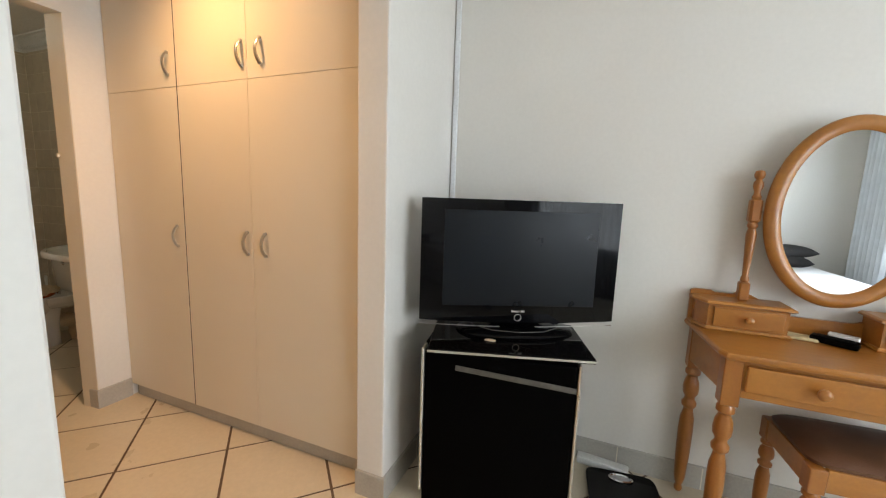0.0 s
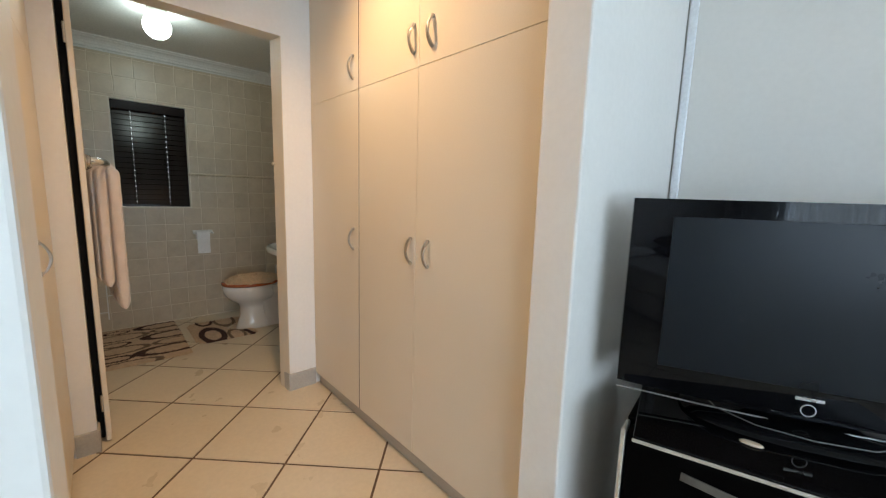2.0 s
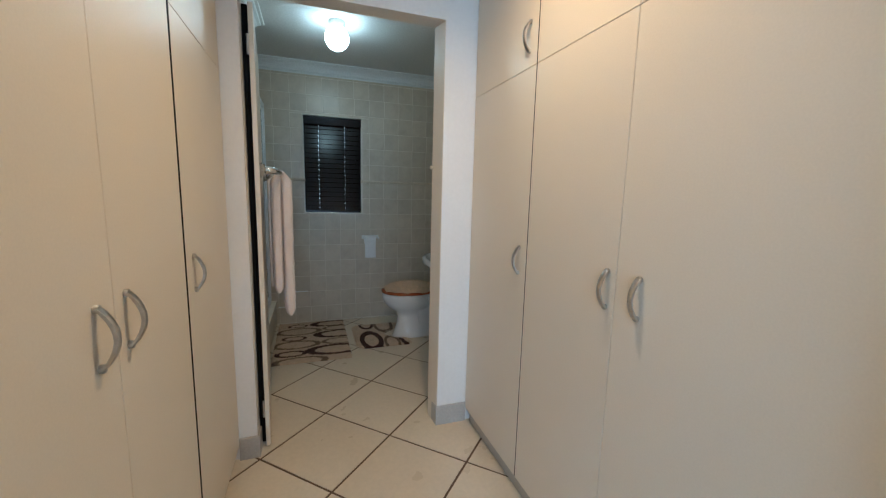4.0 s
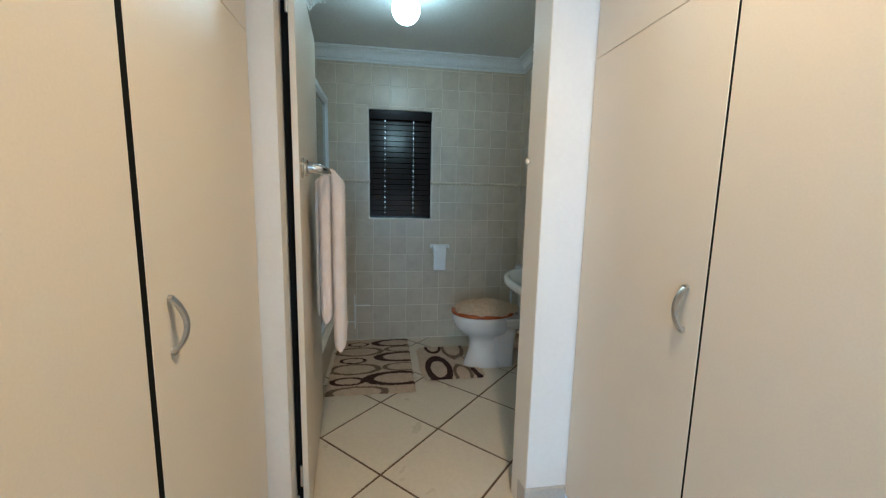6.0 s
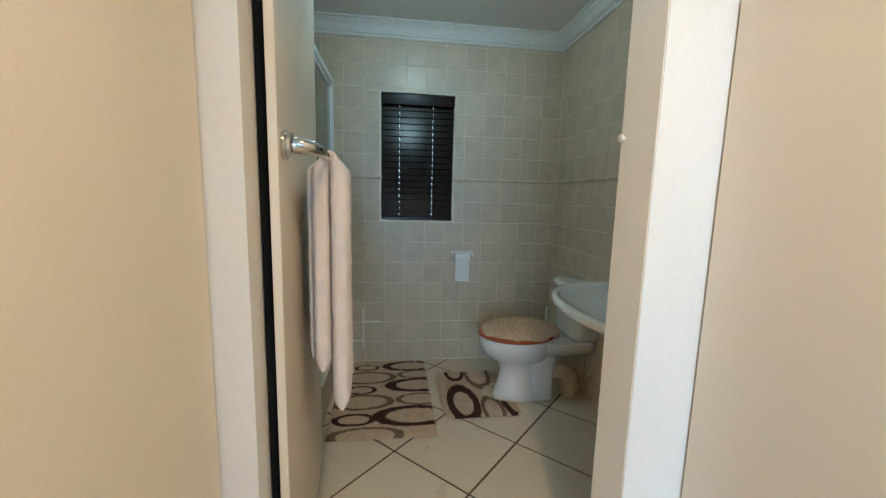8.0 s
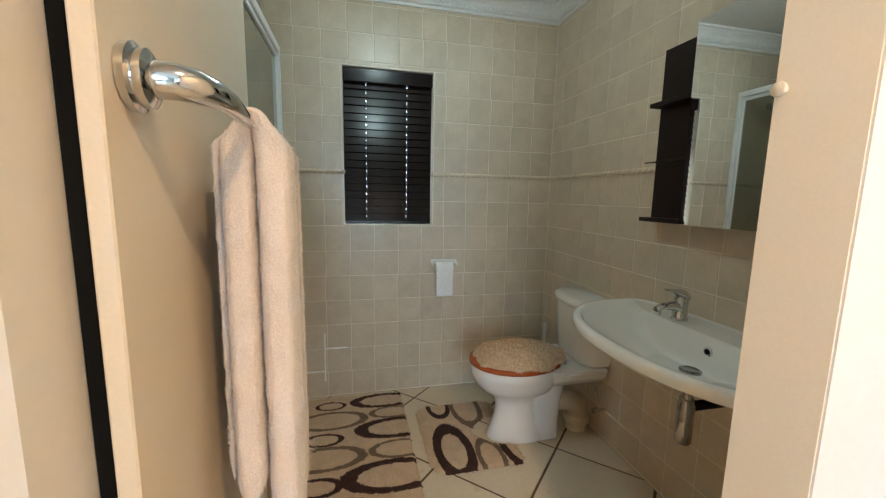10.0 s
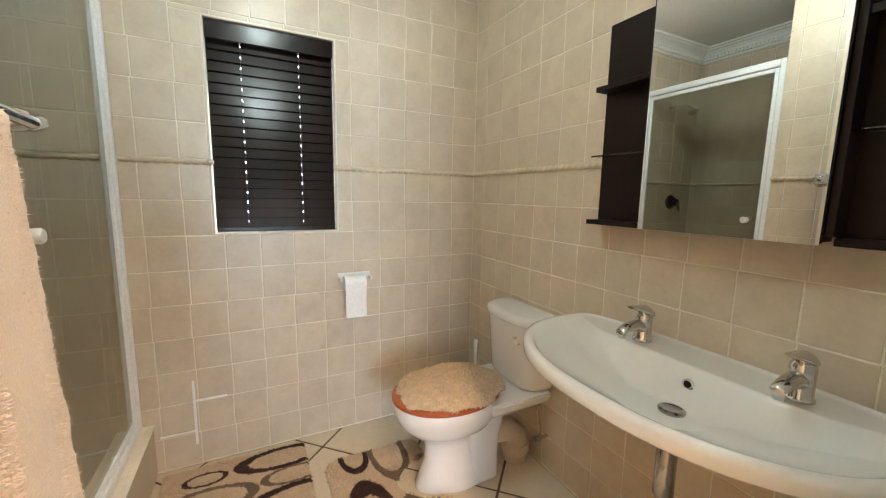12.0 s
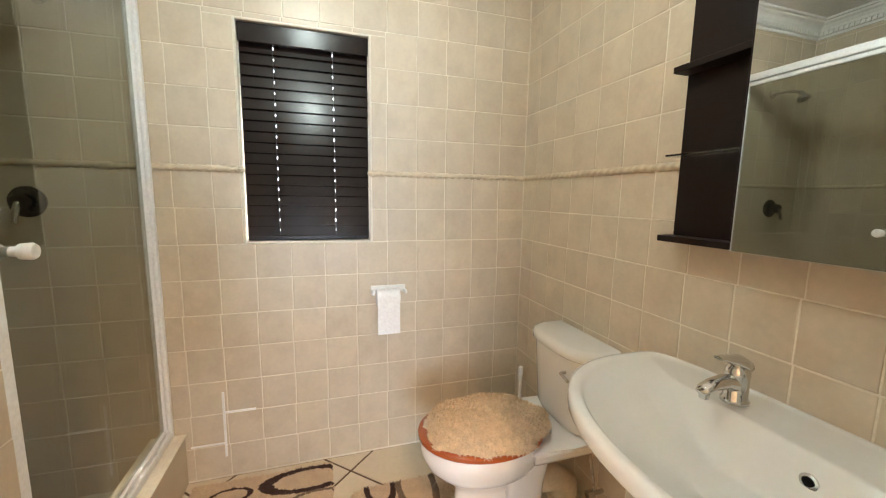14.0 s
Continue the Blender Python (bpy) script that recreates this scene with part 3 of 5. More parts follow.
gp.visible_shadow = False
for sg, y0 in ((1, 0.026), (-1, 0.021)):
    part("knob", lathe([(0.011, y0), (0.011, y0 + sg * 0.012), (0.017, y0 + sg * 0.016), (0.019, y0 + sg * 0.036), (0.015, y0 + sg * 0.042), (0.004, y0 + sg * 0.043)], 20,
         at=(sl - 0.10, 0, 0.870), axis="y"), WHITE_PLASTIC, gd, "white plastic knob", smooth=True)
kerb = solid("shower_kerb", box(WIN_X, PIER_X, 0.17, 0.291, 0, 0.226, 0.002), WALL_TILE, "beige tiled shower kerb", "kerb")
kc = solid("kerb_cap", box(WIN_X, PIER_X, 0.166, 0.299, 0.2265, 0.2295, 0.001), WALL_GROUT, "pale tiled top of the shower kerb", "kerb")
tray = solid("shower_tray", box(WIN_X, PIER_X, SHOWER_Y, 0.17, 0, 0.03, 0.002), material("tray", (0.45, 0.42, 0.36), 0.4), "beige tiled shower floor", "shower tray")
mx = thing("shower_mixer", pose(WIN_X, -0.125, 1.19) @ Matrix.Scale(1.28, 4), "chrome single-lever shower mixer on the tiles", "shower mixer")
part("plate", lathe([(0.042, 0.0), (0.043, 0.006), (0.036, 0.012), (0.022, 0.014), (0.022, 0.04), (0.018, 0.046)], 28, axis="x"), BRONZE, mx, smooth=True)
part("lever", tube([(0.035, 0, 0.0), (0.05, 0, -0.02), (0.06, 0, -0.055)], 0.007, 10, radii=[0.011, 0.008, 0.006]), CHROME, mx, smooth=True)
hd = thing("wall_shower", pose(WIN_X, -0.03, 1.875), "chrome shower head on a short arm", "shower head")
part("rose", lathe([(0.024, 0), (0.024, 0.006), (0.011, 0.010)], 20, axis="x"), CHROME, hd, smooth=True)
part("arm", tube([(0, 0, 0), (0.06, 0, 0.003), (0.12, 0, -0.005), (0.15, 0, -0.02)], 0.0085, 12), CHROME, hd, smooth=True)
h = part("spray_cup", lathe([(0.011, 0.01), (0.014, -0.01), (0.030, -0.035), (0.032, -0.045), (0.028, -0.048)], 24), CHROME, hd, smooth=True)
h.matrix_basis = pose(0.15, 0, -0.02, 0, -25, 0)

# ---- globe lamp ----
gl = thing("ceiling_lamp", pose(-3.50, 0.80, BATH_H), "white globe ceiling lamp, lit", "ceiling lamp")
part("base", lathe([(0.052, 0), (0.054, -0.008), (0.050, -0.038), (0.046, -0.042)], 28), WHITE_PLASTIC, gl, "white plastic lamp base", smooth=True)
part("globe", lathe([(0.043, -0.040)] + [(0.076 * math.sin(a), -0.040 - 0.076 * (1 - math.cos(a)) * 1.0 + 0.012) for a in np.linspace(0.62, 3.05, 18)] + [(0.002, -0.18)], 32), GLOBE, gl, "glowing opal glass globe", smooth=True)

# ---- toilet ----
TX, TY = -3.900, BASIN_Y


def toilet():
    t = thing("toilet", pose(TX, TY, 0), "white close-coupled toilet with a wooden seat", "toilet")
    # pan and pedestal, front towards -y

    def egg(yc, ln, wd, z, back=0.0, seg=36):
        out = []
        for i in range(seg):
            a = 2 * math.pi * i / seg
            c, s = math.cos(a), math.sin(a)
            r = ln if s < 0 else ln * (1 - back)
            k = 1.0 if s < 0 else 0.85
            out.append((wd * math.copysign(abs(c) ** k, c), yc + r * s, z))
        return out
    rings = [egg(-0.385, 0.185, 0.098, 0.0, 0.1), egg(-0.385, 0.186, 0.100, 0.012, 0.1), egg(-0.385, 0.170, 0.092, 0.05, 0.05), egg(-0.39, 0.142, 0.072, 0.12),
             egg(-0.40, 0.130, 0.067, 0.18), egg(-0.405, 0.143, 0.083, 0.225), egg(-0.415, 0.185, 0.120, 0.255), egg(-0.425, 0.215, 0.150, 0.30), egg(-0.43, 0.228, 0.170, 0.345), egg(-0.43, 0.230, 0.176, 0.372), egg(-0.43, 0.226, 0.172, 0.388)]
    part("pan", loft(rings), PORCELAIN, t, smooth=True, angle=50)
    rings = [superellipse(0, yc, a, b, z, 5, 40) for a, b, yc, z in ((0.090, 0.075, -0.285, 0.0), (0.092, 0.077, -0.285, 0.01), (0.086, 0.075, -0.285, 0.10), (0.088, 0.082, -0.285, 0.20), (0.10, 0.10, -0.29, 0.28), (0.12, 0.12, -0.30, 0.33))]
    part("pedestal", loft(rings), PORCELAIN, t, smooth=True, angle=60)
    rings = []
    for z, w, d0 in ((0.275, 0.085, -0.26), (0.31, 0.13, -0.30), (0.355, 0.165, -0.32), (0.385, 0.172, -0.32)):
        rings.append([(x, y, z) for x, y in ((-w, d0), (w, d0), (w * 1.02, -0.16), (w * 1.02, -0.012), (-w * 1.02, -0.012), (-w * 1.02, -0.16))])
    bm = loft(rings)
    bmesh.ops.bevel(bm, geom=bm.edges[:], offset=0.012, segments=2, affect="EDGES")
    part("shelf", bm, PORCELAIN, t, smooth=True, angle=50)

    def tank(w, d, z):
        out = [(-w, -0.006, z)]
        for i in range(17):
            a = math.pi * i / 16
            out.append((w * math.copysign(abs(math.cos(a)) ** 0.62, -math.cos(a)), -0.045 - (d - 0.045) * math.sin(a) ** 0.72, z))
        out.append((w, -0.006, z))
        return out
    c = part("cistern", loft([tank(0.150, 0.135, 0.39), tank(0.162, 0.15, 0.42), tank(0.178, 0.165, 0.66), tank(0.180, 0.167, 0.672)]), PORCELAIN, t, smooth=True, angle=50)
    part("lid", loft([tank(0.184, 0.172, 0.674), tank(0.189, 0.178, 0.680), tank(0.189, 0.178, 0.700), tank(0.182, 0.170, 0.712), tank(0.168, 0.155, 0.716)]), PORCELAIN, c, smooth=True, angle=50)
    part("flush_lever", tube([(0.10, -0.165, 0.625), (0.10, -0.185, 0.625), (0.15, -0.19, 0.618)], 0.006, 10), CHROME, c, "chrome flush lever", smooth=True)
    st2 = part("seat", loft([egg(-0.43, 0.232, 0.178, 0.392, 0.05), egg(-0.43, 0.237, 0.184, 0.398, 0.05), egg(-0.43, 0.237, 0.184, 0.410, 0.05), egg(-0.43, 0.228, 0.176, 0.416, 0.05)]), SEAT_WOOD, t, "reddish varnished wooden seat", smooth=True)
    for sx in (-0.07, 0.07):
        part("hinge", lathe([(0.012, 0.386), (0.012, 0.404), (0.008, 0.408)], 14, at=(sx, -0.2, 0)), CHROME, st2, smooth=True)
    # outlet elbow and stop valve behind the pan
    part("outlet", tube([(0.02, -0.23, 0.17), (0.02, -0.14, 0.165), (0.02, -0.09, 0.13), (0.02, -0.08, 0.02), (0.02, -0.08, -0.002)], 0.05, 18, radii=[0.052, 0.054, 0.056, 0.052, 0.052]), PVC, t, "cream plastic waste elbow", smooth=True)
    part("collar", lathe([(0.060, 0.04), (0.064, 0.05), (0.064, 0.075), (0.058, 0.085)], 24, at=(0.02, -0.08, 0)), PVC, t, smooth=True)
    bm = tube([(0.14, 0.0, 0.16), (0.14, -0.05, 0.16)], 0.008, 10)
    lathe([(0.014, -0.07), (0.014, -0.045)], 12, bm, (0.14, 0, 0.16), "y")
    tube([(0.14, -0.04, 0.16), (0.145, -0.05, 0.22), (0.12, -0.06, 0.34), (0.11, -0.06, 0.40)], 0.005, 8, bm)
    part("stop_valve", bm, CHROME, t, "chrome stop valve and hose", smooth=True)
    return t


toilet()


def pile(bm, amount, rnd, up=1.0):
    """Roughen a surface into tufts."""
    for v in bm.verts:
        n = noise.noise(v.co * 45) * 0.6 + noise.noise(v.co * 110) * 0.6
        v.co += Vector((rnd.uniform(-1, 1) * amount * 0.35, rnd.uniform(-1, 1) * amount * 0.35, amount * n * up))


def fluffy_cover():
    rnd = random.Random(3)
    t = thing("toilet_lid_cover", pose(TX - 0.002, TY - 0.410, 0.416, 0, 0, 3), "fluffy tan pile cover on the closed toilet lid", "lid cover")
    bm = bmesh.new()
    R, S = 26, 84
    rows = []
    for i in range(R):
        f = i / (R - 1)
        ring = []
        for k in range(S):
            a = 2 * math.pi * k / S
            c, s = math.cos(a), math.sin(a)
            wob = 1 + 0.035 * math.sin(5 * a + 1) + 0.025 * math.sin(9 * a) + 0.012 * math.sin(17 * a + 2)
            g = math.sin(min(f * 1.16, 1.0) * math.pi / 2)
            rx, ry = 0.186 * wob * g, (0.234 if s < 0 else 0.232) * wob * g
            h = 0.046 * (1 - g ** 2.6) + 0.004 if f < 0.86 else 0.004 - 0.003 * (f - 0.86) / 0.14
            ring.append((rx * c, ry * s, h))
        rows.append(ring)
    bm = loft(rows[1:], cap=True)
    pile(bm, 0.011, rnd)
    bmesh.ops.recalc_face_normals(bm, faces=bm.faces)
    tufts(bm, 13000, 0.009, 8, lambda c: c.z > -0.004)
    part("fleece", bm, FLUFF, t, smooth=True, angle=180)
    return t


fluffy_cover()
br = thing("toilet_brush", pose(-4.17, 1.70, 0), "white toilet brush in its holder behind the toilet", "toilet brush")
part("holder", lathe([(0.045, 0.0), (0.046, 0.01), (0.04, 0.11), (0.042, 0.12)], 24), WHITE_PLASTIC, br, smooth=True)
part("handle", lathe([(0.008, 0.12), (0.007, 0.40), (0.010, 0.45), (0.010, 0.475), (0.004, 0.48)], 14), WHITE_PLASTIC, br, smooth=True)


# ---- basin ----
def basin():
    b = thing("wash_basin", pose(-3.135, BASIN_Y, 0.790), "wide white wall-hung wash basin with two taps", "basin")
    hwid, dep = 0.440, 0.500

    def outline(k, z, inset=0.0, n=2.6, back=-0.002, seg=72):
        """D-shaped plan: straight at the wall, bowed in front."""
        out = []
        for i in range(seg):
            a = 2 * math.pi * i / seg
            c, s = math.cos(a), math.sin(a)
            x = (hwid * k - inset) * math.copysign(abs(c) ** (2 / 2.3), c)
            if s < 0:
                y = -0.15 - (dep * k - 0.15 - inset) * abs(s) ** (2 / 2.2)
            else:
                y = -0.15 + (0.15 + back - inset * 0.2) * abs(s) ** (2 / 7.0)
            out.append((x, y, z))
        return out

    rim = outline(0.945, 0.0, seg=96)

    def inside(f):
        """A ring of the sloping floor: ramps from the rim, and a steep back wall below the tap deck."""
        out = []
        for x, y, z in rim:
            px, py = x * f, -0.262 + (y + 0.262) * f
            ramp = 0.008 * min(1.0, (1 - f) / 0.04) + 0.090 * min(1.0, (1 - f) / 0.75)
            wall = max(0.0, -0.142 - py) * 1.7
            h = -math.log(math.exp(-ramp * 220) + math.exp(-(wall + 0.003) * 220)) / 220
            out.append((px, py, -0.002 - max(0.0, h)))
        return out
    rings = [outline(k, z, seg=96) for k, z in ((0.35, -0.124), (0.50, -0.119), (0.65, -0.100), (0.80, -0.061), (0.90, -0.046), (0.970, -0.040), (0.993, -0.037), (1.0, -0.032), (1.0, -0.012), (0.992, -0.003), (0.975, 0.0), (0.957, -0.0005))]
    rings += [inside(f) for f in np.linspace(1.0, 0.03, 44)]
    part("bowl", loft(rings), PORCELAIN, b, smooth=True, angle=55)
    part("waste", lathe([(0.030, -0.108), (0.031, -0.095), (0.024, -0.092), (0.020, -0.0945), (0.004, -0.094)], 24, at=(0.031, -0.225, 0)), GREY_CHROME, b, "chrome plug waste", smooth=True)
    o = lathe([(0.014, 0.0), (0.0145, -0.004), (0.010, -0.005), (0.009, 0.002), (0.002, 0.002)], 20, at=(0.032, 0, 0), axis="y")
    op = part("overflow", o, CHROME, b, "chrome overflow ring", smooth=True)
    op.location = (0, -0.166, -0.042)
    # solid black disc paints the shade inside the overflow ring
    part("overflow_hole", lathe([(0.0085, 0.001), (0.0085, -0.0056), (0.001, -0.0056)], 16, at=(0.032, -0.166, -0.042), axis="y"), RUBBER_AND_SHADE, b, "black disc painted as the shade in the overflow opening", smooth=True)
    part("bottle_trap", lathe([(0.015, -0.13), (0.015, -0.185), (0.021, -0.188), (0.021, -0.20), (0.024, -0.205), (0.024, -0.325), (0.020, -0.332), (0.010, -0.335)], 24, at=(0.031, -0.225, 0)), GREY_CHROME, b, "dark chrome bottle trap", smooth=True)
    part("waste_pipe", tube([(0.031, -0.2, -0.215), (0.031, -0.05, -0.215), (0.031, 0.0, -0.215)], 0.015, 14), RUBBER_AND_SHADE, b, smooth=True)
    return b


basin()


def tap(x, y, z, turn):
    t = thing("basin_mixer_tap", pose(x, y, z, 0, 0, turn) @ Matrix.Scale(0.98, 4), "chrome single-lever basin mixer tap", "tap", "pair of basin taps")
    part("body", lathe([(0.028, 0), (0.028, 0.006), (0.0245, 0.010), (0.0235, 0.05), (0.0245, 0.066), (0.0235, 0.078), (0.016, 0.088)], 26), CHROME, t, smooth=True)
    rings = []
    for k, (yy, zz, w, hgt) in enumerate(((-0.005, 0.042, 0.020, 0.022), (-0.04, 0.052, 0.018, 0.016), (-0.075, 0.050, 0.017, 0.012), (-0.098, 0.043, 0.016, 0.010), (-0.106, 0.038, 0.013, 0.007))):
        rings.append([(w * math.cos(a), yy, zz + hgt * math.sin(a)) for a in np.linspace(0, 2 * math.pi, 18, endpoint=False)])
    part("spout", loft(rings), CHROME, t, smooth=True, angle=60)
    part("aerator", lathe([(0.010, 0.022), (0.011, 0.034)], 16, at=(0, -0.095, 0)), CHROME, t, smooth=True)
    rings = []
    for yy, zz, w, hgt in ((0.026, 0.080, 0.012, 0.010), (0.020, 0.084, 0.021, 0.016), (0.0, 0.092, 0.0235, 0.018), (-0.022, 0.100, 0.020, 0.011), (-0.050, 0.107, 0.0155, 0.006), (-0.066, 0.110, 0.011, 0.004)):
        rings.append([(w * math.cos(a), yy, zz + hgt * math.sin(a)) for a in np.linspace(0, 2 * math.pi, 18, endpoint=False)])
    part("lever", loft(rings), CHROME, t, smooth=True, angle=60)
    return t


tap(-3.284, 1.730, 0.789, 0)
tap(-2.916, 1.730, 0.789, 0)


# ---- mirror cabinet ----
def mirror_cabinet():
    c = thing("mirror_cabinet", pose(-3.336, BASIN_Y, 1.118), "dark wood bathroom cabinet with a mirrored door and side shelves", "cabinet")
    H, D = 0.672, 0.076
    part("body", box(0.0, 0.402, -D, -0.002, 0.004, H, 0.001), DARK_WOOD, c)
    md = part("mirror_door", box(-0.002, 0.412, -D - 0.017, -D - 0.001, 0.0, H + 0.004, 0.0008), MIRROR, c, "mirror glass door")
    part("edge", box(-0.0005, 0.4105, -D - 0.0005, -D + 0.001, 0.001, H + 0.003), SILVER, md)
    for s, a, b, o in ((-1, -0.215, -0.001, -0.217), (1, 0.414, 0.600, 0.602)):
        lo, hi = min(a, b), max(a, b)
        part("back_panel", box(lo, hi, -0.020, -0.003, 0.0, H - 0.01, 0.001), DARK_WOOD, c)
        part("side_panel", box(*((-0.018, -0.003) if s < 0 else (0.413, 0.427)), -D, -0.021, 0.018, H - 0.01, 0.001), DARK_WOOD, c)
        l2, h2 = (o, -0.0185) if s < 0 else (0.428, o)
        part("shelf", box(l2, h2, -0.075, -0.021, 0.0, 0.016, 0.001), DARK_WOOD, c)
        part("shelf", box(l2, h2, -0.070, -0.021, 0.442, 0.458, 0.001), DARK_WOOD, c)
        g = part("glass_shelf", box(l2, h2, -0.072, -0.021, 0.228, 0.233, 0.001), GREEN_GLASS, c, "clear glass shelf")
        g.visible_shadow = False
    return c


mirror_cabinet()

# ---- towel ring on the inside of the door wall ----
tr = thing("towel_ring", pose(DOOR_IN, 1.365, 1.12), "chrome towel ring on the wall beside the basin", "towel ring")
part("rose", lathe([(0.022, 0.0), (0.022, -0.006), (0.012, -0.010), (0.010, -0.035), (0.012, -0.04)], 20, axis="x"), CHROME, tr, smooth=True)
part("ring", tube([(-0.034, 0.072 * math.sin(a), -0.072 + 0.072 * math.cos(a)) for a in np.linspace(0, 2 * math.pi, 37)], 0.0055, 10), CHROME, tr, smooth=True)

# ---- paper holder ----
tp = thing("toilet_roll_holder", pose(WIN_X, 1.145, 0.800), "white toilet roll holder with a hanging roll", "toilet roll holder")
part("backplate", box(0.001, 0.006, -0.080, 0.080, -0.010, 0.022, 0.002), WHITE_PLASTIC, tp)
for sy in (-0.074, 0.074):
    part("arm", box(0.006, 0.052, sy - 0.006, sy + 0.006, -0.012, 0.006, 0.003), WHITE_PLASTIC, tp)
bm = lathe([(0.034, -0.052), (0.036, -0.050), (0.036, 0.050), (0.034, 0.052)], 28, at=(0.046, -0.008, -0.022), axis="y")
roll = part("roll", bm, PAPER, tp, "white toilet paper roll", smooth=True)
rows = [[(0.082 - (0.0 if z > -0.06 else 0.004 * math.sin((-z - 0.06) * 30)), y, z) for y in (-0.058, -0.02, 0.02, 0.042)] for z in np.linspace(-0.022, -0.185, 9)]
part("hanging_sheet", curve_sheet(rows, 0.001), PAPER, roll, smooth=True)


# ---- bath mats ----
def mat_pile(shape_test, x0, x1, y0, y1, step=0.011):
    """Pile surface on a grid, with a skirt to the floor."""
    bm = bmesh.new()
    nx, ny = int((x1 - x0) / step), int((y1 - y0) / step)
    rnd = random.Random(int(nx * 7 + ny))
    grid = {}
    for i in range(nx + 1):
        for j in range(ny + 1):
            x, y = x0 + i * step, y0 + j * step
            if shape_test(x, y):
                edge = not all(shape_test(x + dx, y + dy) for dx, dy in ((step, 0), (-step, 0), (0, step), (0, -step)))
                h = 0.003 if edge else 0.013 + 0.003 * noise.noise((x * 60, y * 60, 0)) + rnd.uniform(-0.002, 0.002)
                grid[i, j] = bm.verts.new((x + rnd.uniform(-1, 1) * 0.003, y + rnd.uniform(-1, 1) * 0.003, h))
    for (i, j), v in grid.items():
        q = [grid.get(k) for k in ((i, j), (i + 1, j), (i + 1, j + 1), (i, j + 1))]
        if all(q):
            bm.faces.new(q)
    bmesh.ops.delete(bm, geom=[v for v in bm.verts if not v.link_faces], context="VERTS")
    bmesh.ops.recalc_face_normals(bm, faces=bm.faces)
    return tufts(bm, int((x1 - x0) * (y1 - y0) * 30000), 0.009, 4)


def ring_pattern(mat, rings):
    """Oval bands (centre x, y, half axes, turn, dark?) tufted into a mat, in its own coordinates."""
    nt = mat.node_tree
    coord = [n for n in nt.nodes if n.bl_idname == "ShaderNodeTexCoord"][0].outputs["Object"]
    mul = [n for n in nt.nodes if n.bl_idname == "ShaderNodeVectorMath" and n.operation == "SCALE"][0]
    ragged = nt.nodes.new("ShaderNodeTexNoise")
    ragged.inputs["Scale"].default_value, ragged.inputs["Detail"].default_value = 120.0, 2.0
    nt.links.new(coord, ragged.inputs["Vector"])
    src = mul.inputs[0].links[0].from_socket
    for cx, cy, ax, ay, turn, dark, band in rings:
        mp = nt.nodes.new("ShaderNodeMapping")
        mp.vector_type = "TEXTURE"
        mp.inputs["Location"].default_value = (cx, cy, 0)
        mp.inputs["Rotation"].default_value = (0, 0, radians(turn))
        mp.inputs["Scale"].default_value = (ax, ay, 1000)
        nt.links.new(coord, mp.inputs[0])
        ln = nt.nodes.new("ShaderNodeVectorMath")
        ln.operation = "LENGTH"
        nt.links.new(mp.outputs[0], ln.inputs[0])
        ad = nt.nodes.new("ShaderNodeMath")
        ad.operation = "MULTIPLY_ADD"
        nt.links.new(ragged.outputs["Fac"], ad.inputs[0])
        ad.inputs[1].default_value = 0.22
        nt.links.new(ln.outputs["Value"], ad.inputs[2])
        cp = nt.nodes.new("ShaderNodeMath")
        cp.operation = "COMPARE"
        nt.links.new(ad.outputs[0], cp.inputs[0])
        cp.inputs[1].default_value, cp.inputs[2].default_value = 1.11, band * 1.45
        mx2 = nt.nodes.new("ShaderNodeMix")
        mx2.data_type = "RGBA"
        nt.links.new(cp.outputs[0], mx2.inputs[0])
        nt.links.new(src, mx2.inputs[6])
        mx2.inputs[7].default_value = (0.040, 0.013, 0.009, 1) if dark else (0.17, 0.115, 0.075, 1)
        src = mx2.outputs[2]
    nt.links.new(src, mul.inputs[0])


PILE_BASE = dict(rough=0.95, vary=0.08, scale=20, grain=0.16, grain_scale=330, bump=0.9, sheen=0.05)
MAT_A = material("bath_mat_pile", (0.56, 0.42, 0.29), **PILE_BASE)
MAT_B = material("pedestal_mat_pile", (0.56, 0.42, 0.29), **PILE_BASE)
# long mat: origin at its far corner by the shower, x towards the door, y across
ring_pattern(MAT_A, [(0.10, 0.16, 0.038, 0.075, 0, 1, 0.10), (0.085, 0.46, 0.065, 0.17, 0, 1, 0.12), (0.245, 0.17, 0.075, 0.17, 0, 0, 0.09), (0.215, 0.50, 0.05, 0.12, 0, 0, 0.09),
                     (0.405, 0.14, 0.045, 0.085, 0, 1, 0.11), (0.36, 0.50, 0.075, 0.18, 0, 1, 0.13), (0.545, 0.16, 0.075, 0.165, 0, 0, 0.10), (0.53, 0.50, 0.06, 0.13, 0, 0, 0.09),
                     (0.72, 0.13, 0.05, 0.10, 0, 1, 0.12), (0.70, 0.46, 0.085, 0.20, 0, 1, 0.13), (0.86, 0.2, 0.06, 0.17, 0, 0, 0.10)])
ma = thing("bath_mat", pose(-4.405, 0.318, 0.0), "cream bath mat with brown oval rings on the tiles", "bath mat")
part("tufted_top", mat_pile(lambda x, y: 0 <= x <= 0.885 and 0 <= y <= 0.565, 0, 0.885, 0, 0.565), MAT_A, ma, smooth=True, angle=180)
ring_pattern(MAT_B, [(0.02, 0.13, 0.10, 0.055, 0, 1, 0.14), (0.05, 0.28, 0.17, 0.075, 0, 0, 0.12), (0.40, 0.13, 0.17, 0.075, 0, 1, 0.18), (0.48, 0.29, 0.13, 0.055, 0, 0, 0.14),
                     (0.40, 0.46, 0.19, 0.09, 0, 1, 0.13)])


